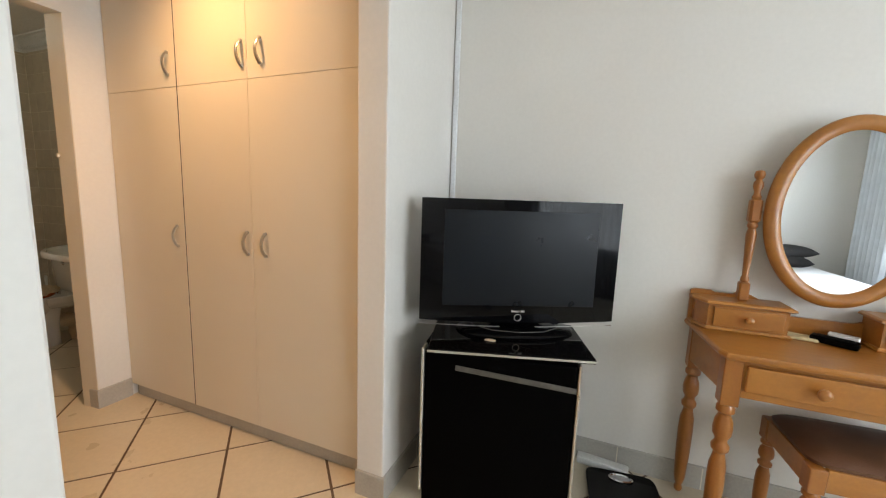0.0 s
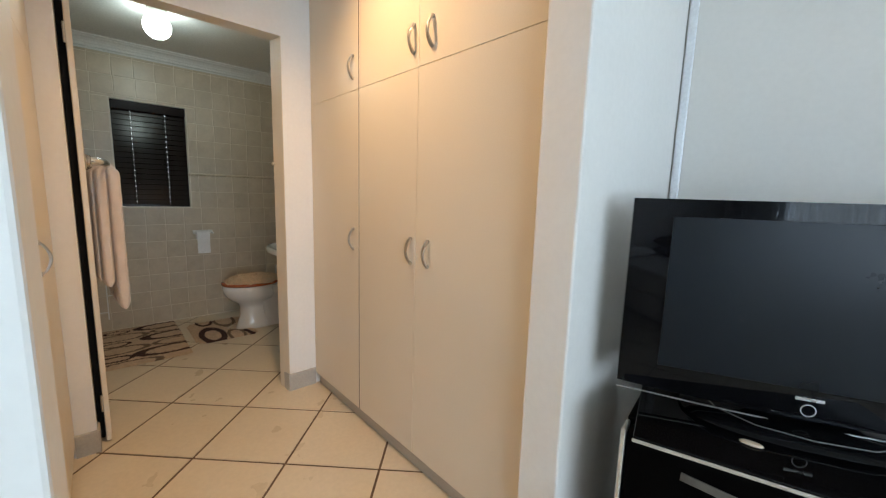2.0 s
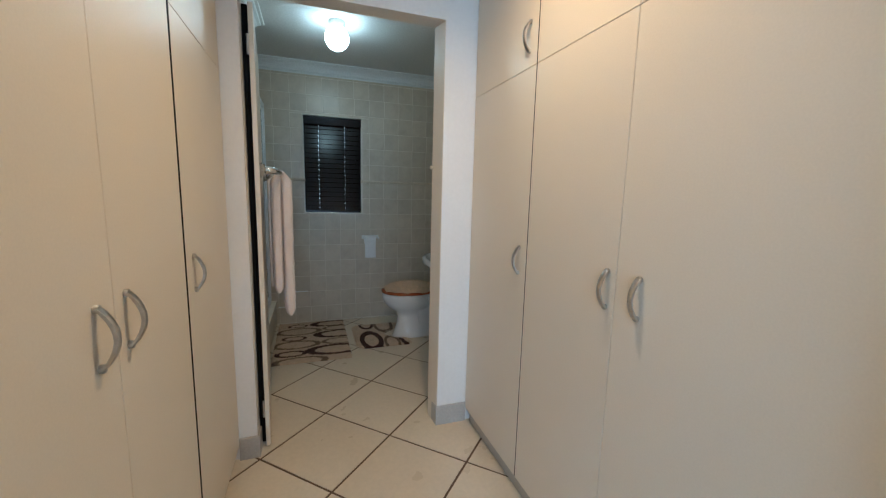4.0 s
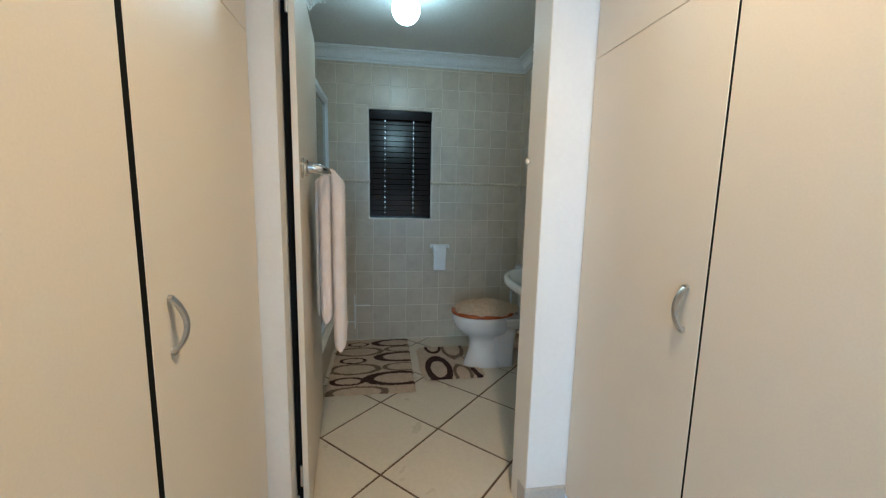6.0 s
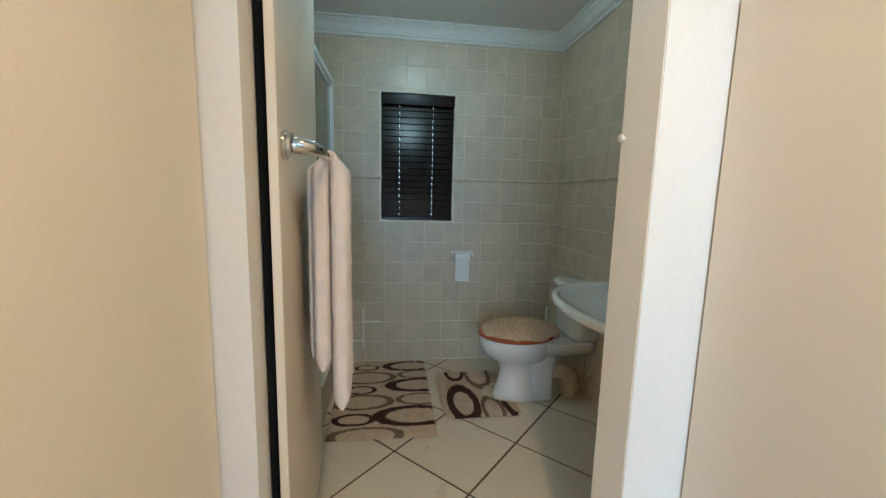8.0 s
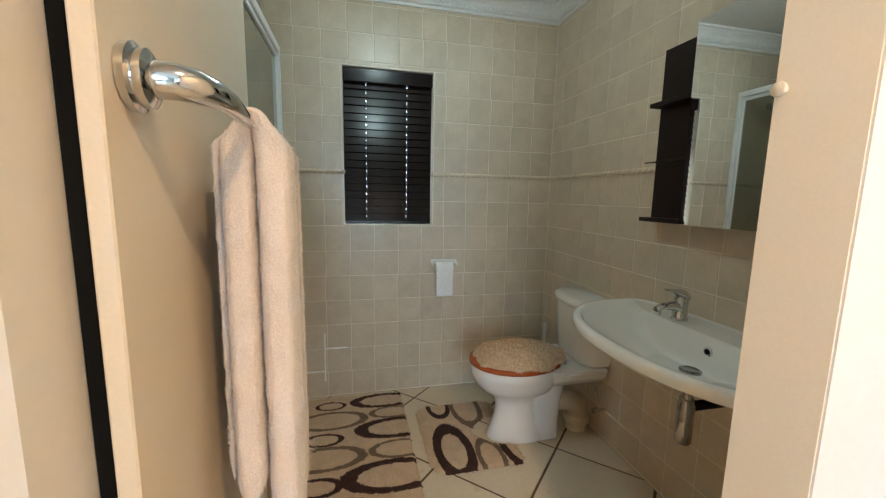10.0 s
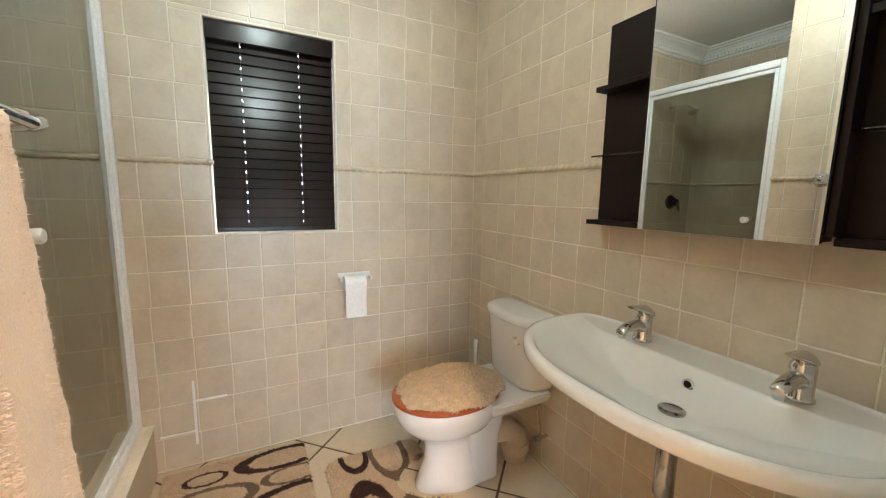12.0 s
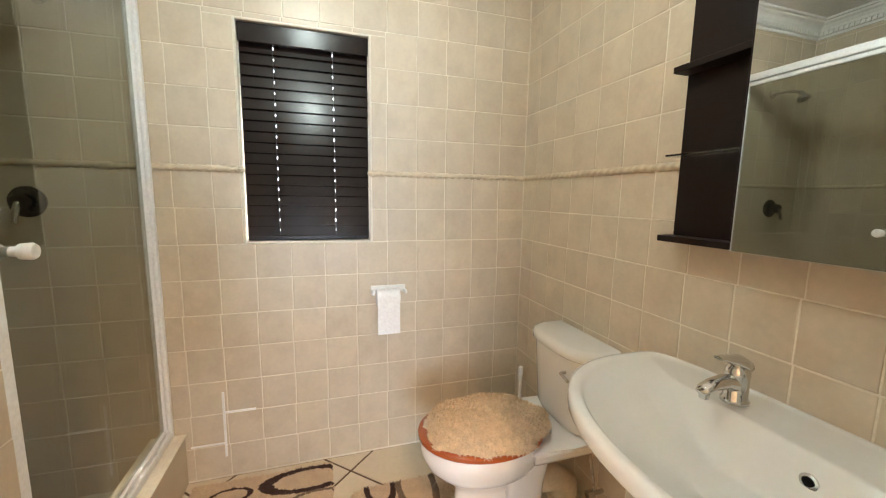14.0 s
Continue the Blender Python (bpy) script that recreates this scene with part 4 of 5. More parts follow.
def pedestal(x, y):
    r = 0.05
    if not (0 <= x <= 0.545 and 0 <= y <= 0.45):
        return False
    for cx in (r, 0.545 - r):
        for cy in (r, 0.45 - r):
            if (x < r if cx == r else x > 0.545 - r) and (y < r if cy == r else y > 0.45 - r) and math.hypot(x - cx, y - cy) > r:
                return False
    return math.hypot((x - 0.275) / 0.125, (y - 0.46) / 0.19) > 1


mb = thing("pedestal_mat", pose(-4.205, 0.935, 0.0), "cream pedestal mat with brown oval rings round the toilet foot", "bath mat")
part("tufted_top", mat_pile(pedestal, 0, 0.545, 0, 0.45), MAT_B, mb, smooth=True, angle=180)


# ---- television on the small fridge ----
STRIP = material("dull_silver_strip", (0.15, 0.145, 0.135), 0.45, 0.7, vary=0.2, scale=20, bump=0.0)


def fridge():
    f = thing("mini_fridge", pose(-0.418, 1.565, 0, 0, 0, 9.5), "black mini fridge with silver door trim", "fridge")
    w, d, h = 0.282, 0.18, 0.672
    part("body", box(-w, w, -d + 0.05, d, 0.02, h, 0.006, seg=2), BLACK, f)
    part("door", box(-w + 0.010, w - 0.010, -d - 0.004, -d + 0.046, 0.035, h - 0.010, 0.010, seg=3), FRIDGE_BLACK, f)
    for sx in (-1, 1):
        part("trim", box(sx * (w - 0.004) - 0.005, sx * (w - 0.004) + 0.005, -d - 0.010, -d + 0.046, 0.05 if sx > 0 else 0.085, h - 0.006, 0.003), SILVER, f, "silver edge trim")
    # thin dull silver strip, lower at its right end
    door_strip = part("handle_strip", box(-0.165, 0.262, -0.0015, 0.0015, -0.010, 0.010, 0.001), STRIP, f, "slanted dull silver strip across the door")
    door_strip.matrix_basis = pose(0.010, -d - 0.006, 0.592, 0, 4.0, 0)
    for sx in (-0.2, 0.2):
        for sy in (-0.12, 0.12):
            part("foot", lathe([(0.016, 0.0), (0.018, 0.02)], 14, at=(sx, sy, 0)), RUBBER_AND_SHADE, f)
    return f


fridge()
bd = thing("glass_board", pose(-0.393, 1.530, 0.673, 0, 0, 16.7), "black glass board with a silver front edge on the fridge", "board")
part("panel", box(-0.290, 0.290, -0.170, 0.190, 0.0, 0.016, 0.002), BLACK_GLOSS, bd)
part("edge", box(-0.291, 0.291, -0.174, -0.1705, 0.004, 0.012, 0.001), SILVER, bd, "silver edging")


def television():
    t = thing("television", pose(-0.381, 1.618, 0.690, 0, 0, 25.5), "black flat-screen television, switched off", "television")
    W, z0, z1 = 0.392, 0.050, 0.526
    bm = bmesh.new()
    # front bezel with a bowed lower edge
    n = 24
    outer = [(-W, z1), (W, z1)] + [(W - 2 * W * i / n, z0 - 0.012 * math.sin(math.pi * i / n)) for i in range(n + 1)]
    front = [(x, -0.03, z) for x, z in outer]
    mid = [(x, 0.012, z) for x, z in outer]
    bm = loft([front, mid])
    bmesh.ops.bevel(bm, geom=[e for e in bm.edges if abs(e.verts[0].co.y - e.verts[1].co.y) < 1e-5], offset=0.004, segments=2, affect="EDGES")
    part("bezel", bm, BLACK_GLOSS, t, "gloss black bezel")
    part("back", box(-W + 0.04, W - 0.04, 0.012, 0.075, z0 + 0.03, z1 - 0.03, 0.02, seg=3), BLACK, t)
    part("screen", box(-W + 0.088, W - 0.088, -0.0325, -0.029, z0 + 0.060, z1 - 0.042, 0.0008), SCREEN, t, "dark matt screen")
    rows = [[(W - 2 * W * i / n, y, z0 - 0.0135 - 0.012 * math.sin(math.pi * i / n)) for y in (-0.0325, -0.029)] for i in range(n + 1)]
    part("lower_trim", curve_sheet(rows, 0.0022), SILVER, t, "thin silver lower trim")
    part("maker_plate", box(-0.026, 0.026, -0.0335, -0.030, z0 + 0.034, z0 + 0.041, 0.0005), SILVER, t, "small silver maker plate")
    ring = [[(0.0145 * math.cos(a), -0.0335, z0 + 0.012 + 0.0145 * math.sin(a)) for a in np.linspace(0, 2 * math.pi, 25)],
            [(0.0125 * math.cos(a), -0.0335, z0 + 0.012 + 0.0125 * math.sin(a)) for a in np.linspace(0, 2 * math.pi, 25)]]
    part("power_ring", curve_sheet(ring, 0.002), SILVER, t, "silver power ring")
    part("neck", box(-0.10, 0.10, 0.0, 0.04, 0.012, 0.13, 0.008, seg=2), BLACK_GLOSS, t)
    rings = [superellipse(0, 0.01, a, b, z, 2.4, 48) for a, b, z in ((0.235, 0.118, 0.0), (0.238, 0.121, 0.005), (0.225, 0.112, 0.014), (0.12, 0.06, 0.022), (0.10, 0.03, 0.03))]
    part("stand", loft(rings), BLACK_GLOSS, t, "oval gloss black stand", smooth=True)
    return t


television()
cw = bpy.data.curves.new("tv_cable", "CURVE")
cable = [(-0.20, 0.04, 0.05), (-0.17, -0.05, 0.035), (-0.10, -0.085, 0.027), (0.0, -0.095, 0.022), (0.10, -0.09, 0.024), (0.16, -0.06, 0.03), (0.17, 0.0, 0.035)]
cab = thing("cable", pose(-0.389, 1.618, 0.690, 0, 0, 25.5), "thin grey cable lying over the television stand", "cable")
part("wire", tube(cable, 0.0014, 8), STRIP, cab, smooth=True)
part("plug", box(0.155, 0.185, -0.012, 0.006, 0.026, 0.044, 0.004), BLACK, cab)
coin = thing("key_fob", pose(-0.44, 1.455, 0.690, 0, 0, 10), "small pale oval fob lying on the glass board", "fob")
part("disc", loft([superellipse(0, 0, a, b, z, 2, 24) for a, b, z in ((0.020, 0.009, 0), (0.022, 0.010, 0.002), (0.018, 0.007, 0.005))]), PVC, coin, smooth=True)


# ---- dressing table ----
def turned(h, r=0.026):
    """Profile of a turned leg from the floor up."""
    pts = [(0.40, 0), (0.55, 0.01), (0.62, 0.03), (0.45, 0.055), (0.62, 0.075), (0.80, 0.12), (0.98, 0.30), (1.05, 0.50), (0.98, 0.60), (0.70, 0.66), (0.68, 0.68),
           (1.02, 0.70), (1.05, 0.725), (0.72, 0.75), (0.72, 0.77), (1.06, 0.80), (1.12, 0.84), (1.0, 0.89), (0.74, 0.92), (0.74, 0.935), (1.05, 0.95), (1.05, 0.975), (0.8, 1.0)]
    return [(r * a, h * b) for a, b in pts]


def dresser():
    d = thing("dressing_table", pose(0.268, 1.928, 0), "honey pine dressing table with turned legs and drawers", "dressing table")
    L, D, H, SPLAY = 0.845, 0.378, 0.752, 0.048
    plan = [(0.0, 0.0), (SPLAY - 0.012, -D + 0.03), (SPLAY + 0.004, -D), (L - SPLAY - 0.004, -D), (L - SPLAY + 0.012, -D + 0.03), (L, 0.0)]
    mid = Vector((L / 2, -D / 2))

    def ring(k, z):
        return [(mid.x + (x - mid.x) * k, mid.y + (y - mid.y) * k, z) for x, y in plan]
    part("tabletop", loft([ring(0.972, H - 0.024), ring(0.990, H - 0.020), ring(1.0, H - 0.012), ring(0.996, H - 0.004), ring(0.984, H)]), PINE, d)
    part("back_rail", box(0.06, L - 0.06, -0.035, -0.018, H - 0.155, H - 0.0245, 0.001), PINE, d)
    for sx in (0, 1):
        rail = [(0.022, -0.062), (0.040, -0.062), (SPLAY + 0.036, -D + 0.078), (SPLAY + 0.018, -D + 0.078)]
        if sx:
            rail = [(L - x, y) for x, y in rail]
        part("side_rail", loft([[(x, y, z) for x, y in rail] for z in (H - 0.155, H - 0.0245)]), PINE, d)
    part("front_rail", box(0.112, L - 0.112, -D + 0.030, -D + 0.048, H - 0.155, H - 0.0245, 0.001), PINE, d)
    dr = part("drawer", box(0.118, L - 0.118, -D + 0.014, -D + 0.029, H - 0.128, H - 0.040, 0.004, seg=2), PINE, d)
    for kx in (0.305, L - 0.305):
        part("knob", lathe([(0.008, 0), (0.008, -0.010), (0.017, -0.016), (0.019, -0.024), (0.012, -0.032), (0.003, -0.034)], 20, at=(kx, -D + 0.014, H - 0.083), axis="y"), PINE, dr, smooth=True)
    for lx, ly in ((SPLAY + 0.036, -D + 0.050), (L - SPLAY - 0.036, -D + 0.050), (0.046, -0.040), (L - 0.046, -0.040)):
        bm = lathe(turned(H - 0.19), 24, at=(lx, ly, 0))
        box(lx - 0.027, lx + 0.027, ly - 0.027, ly + 0.027, H - 0.19, H - 0.0245, 0.003, bm)
        part("leg", bm, PINE_V, d, smooth=True)
    # small drawer boxes with a clipped outer corner
    for flip in (0, 1):
        def shape(g, z):
            pts = [(0.020 - g, -0.006), (0.020 - g, -0.060 - g * 0.5), (0.050 - g * 0.5, -0.118 - g), (0.298 + g, -0.118 - g), (0.298 + g, -0.006)]
            return [(L - x, y, z) if flip else (x, y, z) for x, y in pts]
        b = part("drawer_box", loft([shape(0.0, H + 0.010), shape(0.0, H + 0.100)]), PINE, d)
        part("base_moulding", loft([shape(0.010, H + 0.0008), shape(0.012, H + 0.006), shape(0.007, H + 0.0125)]), PINE, b)
        part("top_moulding", loft([shape(0.006, H + 0.0975), shape(0.016, H + 0.103), shape(0.014, H + 0.110), shape(0.006, H + 0.114)]), PINE, b)
        xa, xb = (0.068, 0.284) if not flip else (L - 0.284, L - 0.068)
        sd = part("small_drawer", box(xa, xb, -0.1275, -0.1175, H + 0.020, H + 0.090, 0.003, seg=2), PINE, b)
        part("knob", lathe([(0.005, 0), (0.006, -0.008), (0.013, -0.013), (0.013, -0.020), (0.004, -0.025)], 16, at=((xa + xb) / 2, -0.1275, H + 0.055), axis="y"), PINE, sd, smooth=True)

    # shaped back board: high behind the boxes, scooped between them
    def crest(x):
        u = abs(x - L / 2) / (L / 2)
        if u > 0.93:
            return H + 0.115 + 0.018 * math.sqrt(max(0.0, 1 - ((u - 0.93) / 0.07) ** 2))
        k = min(1.0, max(0.0, (u - 0.22) / 0.34))
        return H + 0.062 + 0.071 * (k * k * (3 - 2 * k)) - (0.008 if 0.62 < u < 0.80 else 0.0)
    n = 80
    front = [(0.006 + (L - 0.012) * i / n, -0.020, crest(0.006 + (L - 0.012) * i / n)) for i in range(n + 1)] + [(L - 0.006, -0.020, H), (0.006, -0.020, H)]
    part("back_board", loft([front, [(x, -0.004, z) for x, y, z in front]]), PINE, d)
    # mirror posts: square block at the foot and at the pivot, turned between and above
    z0 = H + 0.114
    for px in (0.166, L - 0.166):
        at = (px, -0.062, z0)
        bm = lathe([(0.010, 0.070), (0.015, 0.078), (0.013, 0.088), (0.010, 0.096), (0.012, 0.15), (0.015, 0.21), (0.017, 0.255), (0.012, 0.275), (0.017, 0.284), (0.017, 0.292), (0.012, 0.300)], 20, at=at)
        lathe([(0.012, 0.384), (0.016, 0.392), (0.011, 0.402), (0.010, 0.412), (0.016, 0.432), (0.015, 0.446), (0.009, 0.456), (0.015, 0.464), (0.017, 0.474), (0.014, 0.486), (0.006, 0.490)], 20, bm, at)
        box(px - 0.017, px + 0.017, -0.079, -0.045, z0 + 0.0005, z0 + 0.072, 0.005, bm)
        box(px - 0.019, px + 0.019, -0.081, -0.043, z0 + 0.298, z0 + 0.386, 0.008, bm)
        part("mirror_post", bm, PINE_V, d, smooth=True, angle=35)
    cx, cz, a, b = L / 2, 1.208, 0.232, 0.331
    rings = []
    for i in range(73):
        t = 2 * math.pi * i / 72
        c, s = math.cos(t), math.sin(t)
        rings.append([(cx + (a + rr) * c, yy, cz + (b + rr) * s) for rr, yy in ((-0.050, -0.082), (-0.044, -0.088), (-0.024, -0.094), (-0.004, -0.088), (0.0, -0.080), (0.0, -0.070), (-0.048, -0.070))])
    mf = part("mirror_frame", loft(rings, cap=False), PINE, d, "oval pine mirror frame", smooth=True, angle=50)
    disc = [(cx + (a - 0.047) * math.cos(t), -0.080, cz + (b - 0.047) * math.sin(t)) for t in np.linspace(0, 2 * math.pi, 64, endpoint=False)]
    part("mirror_glass", loft([disc, [(x, -0.075, z) for x, y, z in disc]]), MIRROR, mf, "oval mirror glass")
    for px in (0.184, L - 0.214):
        part("pivot", lathe([(0.006, 0.0), (0.006, 0.030)], 12, at=(px, -0.062, cz), axis="x"), BRUSHED, d)
    return d


dresser()


def stool():
    s = thing("dressing_stool", pose(0.560, 1.525, 0, 0, 0, 4), "pine dressing stool with a brown padded seat", "stool")
    L, D, H = 0.46, 0.33, 0.435
    for lx in (0.03, L - 0.03):
        for ly in (0.03, D - 0.03):
            bm = lathe(turned(H - 0.085, 0.022), 20, at=(lx, ly, 0))
            box(lx - 0.023, lx + 0.023, ly - 0.023, ly + 0.023, H - 0.085, H - 0.002, 0.003, bm)
            part("leg", bm, PINE_V, s, smooth=True)
    for q in ((0.054, L - 0.054, 0.012, 0.032, H - 0.075, H), (0.054, L - 0.054, D - 0.032, D - 0.012, H - 0.075, H), (0.012, 0.032, 0.054, D - 0.054, H - 0.075, H), (L - 0.032, L - 0.012, 0.054, D - 0.054, H - 0.075, H)):
        part("rail", box(*q, 0.002), PINE, s)
    rings = [superellipse(L / 2, D / 2, L / 2 - k, D / 2 - k, H + z, 7, 48) for k, z in ((0.030, 0.0), (0.016, 0.002), (0.014, 0.014), (0.03, 0.027), (0.075, 0.036), (0.14, 0.04))]
    part("cushion", loft(rings), CUSHION, s, "brown padded cushion", smooth=True, angle=60)
    return s


stool()

rc1 = thing("remote_control", pose(0.700, 1.815, 0.7535, 0, 0, -32), "black remote control lying on the dressing table", "remote control")
part("case", box(-0.062, 0.062, -0.023, 0.023, 0.0, 0.024, 0.006, seg=2), BLACK, rc1)
part("keypad", box(-0.048, 0.045, -0.015, 0.015, 0.0242, 0.0255, 0.0005), RUBBER_AND_SHADE, rc1)
pp = thing("paper_packet", pose(0.618, 1.845, 0.7535, 0, 0, -15), "small cream paper packet on the dressing table", "packet")
part("sheet", box(-0.045, 0.045, -0.03, 0.03, 0.0, 0.010, 0.002), material("cream_paper", (0.66, 0.55, 0.32), 0.8, vary=0.2, scale=30), pp)
pc = thing("paper_packet", pose(0.745, 1.862, 0.7535, 0, 0, -30), "small white folded card on the dressing table", "packet")
part("sheet", box(-0.04, 0.04, -0.022, 0.022, 0.0, 0.026, 0.002), PAPER, pc)

# ---- bathroom scale and adaptor on the floor ----
sc = thing("bathroom_scale", pose(0.095, 1.715, 0, 0, 0, 7), "black glass bathroom scale with a chrome oval dial", "bathroom scale")
part("platform", loft([superellipse(0, 0, a, b, z, 8, 48) for a, b, z in ((0.138, 0.142, 0.012), (0.142, 0.146, 0.016), (0.142, 0.146, 0.026), (0.138, 0.142, 0.029))]), BLACK_GLOSS, sc)
dial = part("dial_rim", loft([superellipse(0, 0.095, a, b, z, 2, 36) for a, b, z in ((0.050, 0.027, 0.029), (0.050, 0.027, 0.034), (0.044, 0.021, 0.037), (0.040, 0.017, 0.033))]), CHROME, sc, "chrome oval dial rim", smooth=True)
part("dial_window", loft([superellipse(0, 0.095, a, b, z, 2, 36) for a, b, z in ((0.040, 0.017, 0.0332), (0.030, 0.012, 0.0345))]), material("dial", (0.35, 0.36, 0.36), 0.3), dial, "grey dial window")
for sx in (-0.1, 0.1):
    for sy in (-0.1, 0.1):
        part("foot", lathe([(0.014, 0.0), (0.014, 0.012)], 12, at=(sx, sy, 0)), RUBBER_AND_SHADE, sc)
ad = thing("power_strip", pose(0.02, 1.895, 0, 0, 0, -6), "white power strip on the floor by the skirting", "power strip")
part("case", box(-0.12, 0.10, -0.025, 0.025, 0.0, 0.035, 0.006, seg=2), WHITE_PLASTIC, ad)
for k in range(3):
    part("socket", lathe([(0.018, 0.035), (0.018, 0.0365), (0.014, 0.0365), (0.013, 0.0355)], 16, at=(-0.08 + 0.07 * k, 0, 0)), WHITE_PLASTIC, ad)

# ---- bed, pillows, curtains: seen in the mirror ----
bed = thing("bed", pose(1.70, SOUTH_Y + 0.02, 0), "double bed made up with white linen", "bed")
part("base", box(-0.68, 0.68, 0.0, 1.98, 0.06, 0.28, 0.02, seg=2), LINEN, bed)
part("mattress", box(-0.70, 0.70, 0.0, 2.0, 0.28, 0.52, 0.05, seg=4), LINEN, bed, "white mattress and cover", smooth=True)
for sx in (-0.6, 0.6):
    for sy in (0.1, 1.9):
        part("leg", lathe([(0.025, 0), (0.03, 0.06)], 14, at=(sx, sy, 0)), BLACK, bed)


def pillow(x, y, z, rz, tilt, mat, label):
    p = thing("pillow", pose(x, y, z, tilt, 0, rz), label, "pillow", "pillows on the bed")
    n = 18
    rows_t, rows_b = [], []
    for i in range(n + 1):
        rt, rb = [], []
        for j in range(n + 1):
            u, v = 2 * i / n - 1, 2 * j / n - 1
            f = max(0, (1 - u ** 4) * (1 - v ** 4)) ** 0.5
            sx = 0.26 * u * (1 - 0.10 * (1 - v * v))
            sy = 0.20 * v * (1 - 0.10 * (1 - u * u))
            rt.append((sx, sy, 0.075 + 0.072 * f))
            rb.append((sx, sy, 0.075 - 0.072 * f))
        rows_t.append(rt)
        rows_b.append(rb)
    bm = bmesh.new()
    for rows in (rows_t, rows_b):
        vs = [[bm.verts.new(q) for q in r] for r in rows]
        for a, b in zip(vs, vs[1:]):
            for k in range(n):
                bm.faces.new((a[k], a[k + 1], b[k + 1], b[k]))
    bmesh.ops.remove_doubles(bm, verts=bm.verts, dist=1e-4)
    part("case", bm, mat, p, smooth=True, angle=80)


pillow(2.02, -2.24, 0.512, 8, 0, BLACK_CLOTH, "black cushion lying on the white bed")
pillow(2.03, -2.25, 0.630, -6, 0, BLACK_CLOTH, "black cushion lying on the white bed")
pillow(1.30, -2.22, 0.522, -5, 0, LINEN, "white pillow lying on the white bed")


def curtain(y0, y1, folds):
    c = thing("curtain", pose(EAST_X - 0.09, y0, 0.04), "pale grey full-length curtain beside the window", "curtain", "bedroom curtains")
    rows = []
    for i in range(14):
        z = 2.20 * i / 13
        rows.append([(0.034 * math.sin(2 * math.pi * folds * j / 60 + 0.2 * math.sin(z)) * (1.0 - 0.25 * z / 2.2), (y1 - y0) * j / 60, z) for j in range(61)])
    part("cloth", curve_sheet(rows, 0.003), CURTAIN, c, smooth=True, angle=80)


curtain(-2.30, -1.66, 8)
curtain(1.14, 1.76, 7)
SHEER = bpy.data.materials.new("sheer_voile")
SHEER.use_nodes = True
sv_nt = SHEER.node_tree
sv_b = sv_nt.nodes["Principled BSDF"]
sv_b.inputs["Base Color"].default_value = (0.72, 0.78, 0.84, 1)
sv_b.inputs["Roughness"].default_value = 0.9
sv_tr = sv_nt.nodes.new("ShaderNodeBsdfTransparent")
sv_tl = sv_nt.nodes.new("ShaderNodeBsdfTranslucent")
sv_tl.inputs["Color"].default_value = (0.75, 0.82, 0.90, 1)
sv_m1, sv_m2 = sv_nt.nodes.new("ShaderNodeMixShader"), sv_nt.nodes.new("ShaderNodeMixShader")
sv_wv = sv_nt.nodes.new("ShaderNodeTexNoise")
sv_wv.inputs["Scale"].default_value = 240.0
sv_m1.inputs[0].default_value = 0.5
sv_nt.links.new(sv_b.outputs[0], sv_m1.inputs[1])
sv_nt.links.new(sv_tl.outputs[0], sv_m1.inputs[2])
sv_rg = sv_nt.nodes.new("ShaderNodeMapRange")
sv_rg.inputs[3].default_value, sv_rg.inputs[4].default_value = 0.45, 0.75
sv_nt.links.new(sv_wv.outputs["Fac"], sv_rg.inputs[0])
sv_nt.links.new(sv_rg.outputs[0], sv_m2.inputs[0])
sv_nt.links.new(sv_m1.outputs[0], sv_m2.inputs[1])
sv_nt.links.new(sv_tr.outputs[0], sv_m2.inputs[2])
sv_nt.links.new(sv_m2.outputs[0], sv_nt.nodes["Material Output"].inputs["Surface"])
sh2 = thing("sheer_curtain", pose(EAST_X - 0.045, -1.76, 0.04), "white sheer curtain drawn across the bedroom window", "curtain")
rows = [[(0.022 * math.sin(2 * math.pi * 27 * j / 324), 2.95 * j / 324, 2.2 * i / 6) for j in range(325)] for i in range(7)]
part("cloth", curve_sheet(rows, 0.001), SHEER, sh2, smooth=True, angle=80)
solid("corner_trim", box(END_X + 0.005, END_X + 0.030, TV_Y - 0.012, TV_Y - 0.0005, 0.11, ROOM_H - 0.01, 0.003), WHITE_FRAME, "pale grey corner strip up the wall", "trim")
rod = thing("curtain_rod", pose(EAST_X - 0.09, 0, 2.26), "white curtain rod over the window", "curtain rod")
part("rod", tube([(0, -2.42, 0), (0, 1.86, 0)], 0.012, 12), WHITE_FRAME, rod, smooth=True)
for yy in (-2.37, 1.81):
    part("bracket", box(-0.01, 0.09, yy - 0.01, yy + 0.01, -0.01, 0.01, 0.002), WHITE_FRAME, rod)
w2 = thing("window_2", pose(EAST_X + 0.08, 0, 0), "bedroom window with a white frame", "window", kind="structure")
bm = bmesh.new()
ym = (by0 + by1) / 2
for q in ((-0.02, 0.02, by0, by0 + 0.05, bz0, bz1), (-0.02, 0.02, by1 - 0.05, by1, bz0, bz1), (-0.02, 0.02, by0 + 0.05, by1 - 0.05, bz0, bz0 + 0.05), (-0.02, 0.02, by0 + 0.05, by1 - 0.05, bz1 - 0.05, bz1), (-0.02, 0.02, ym - 0.025, ym + 0.025, bz0 + 0.05, bz1 - 0.05)):
    box(*q, 0.003, bm)
part("window_frame", bm, WHITE_FRAME, w2)
for a, b in ((by0 + 0.05, ym - 0.025), (ym + 0.025, by1 - 0.05)):
    g = part("pane", box(-0.002, 0.002, a, b, bz0 + 0.05, bz1 - 0.05), GLASS, w2)
    g.visible_shadow = False

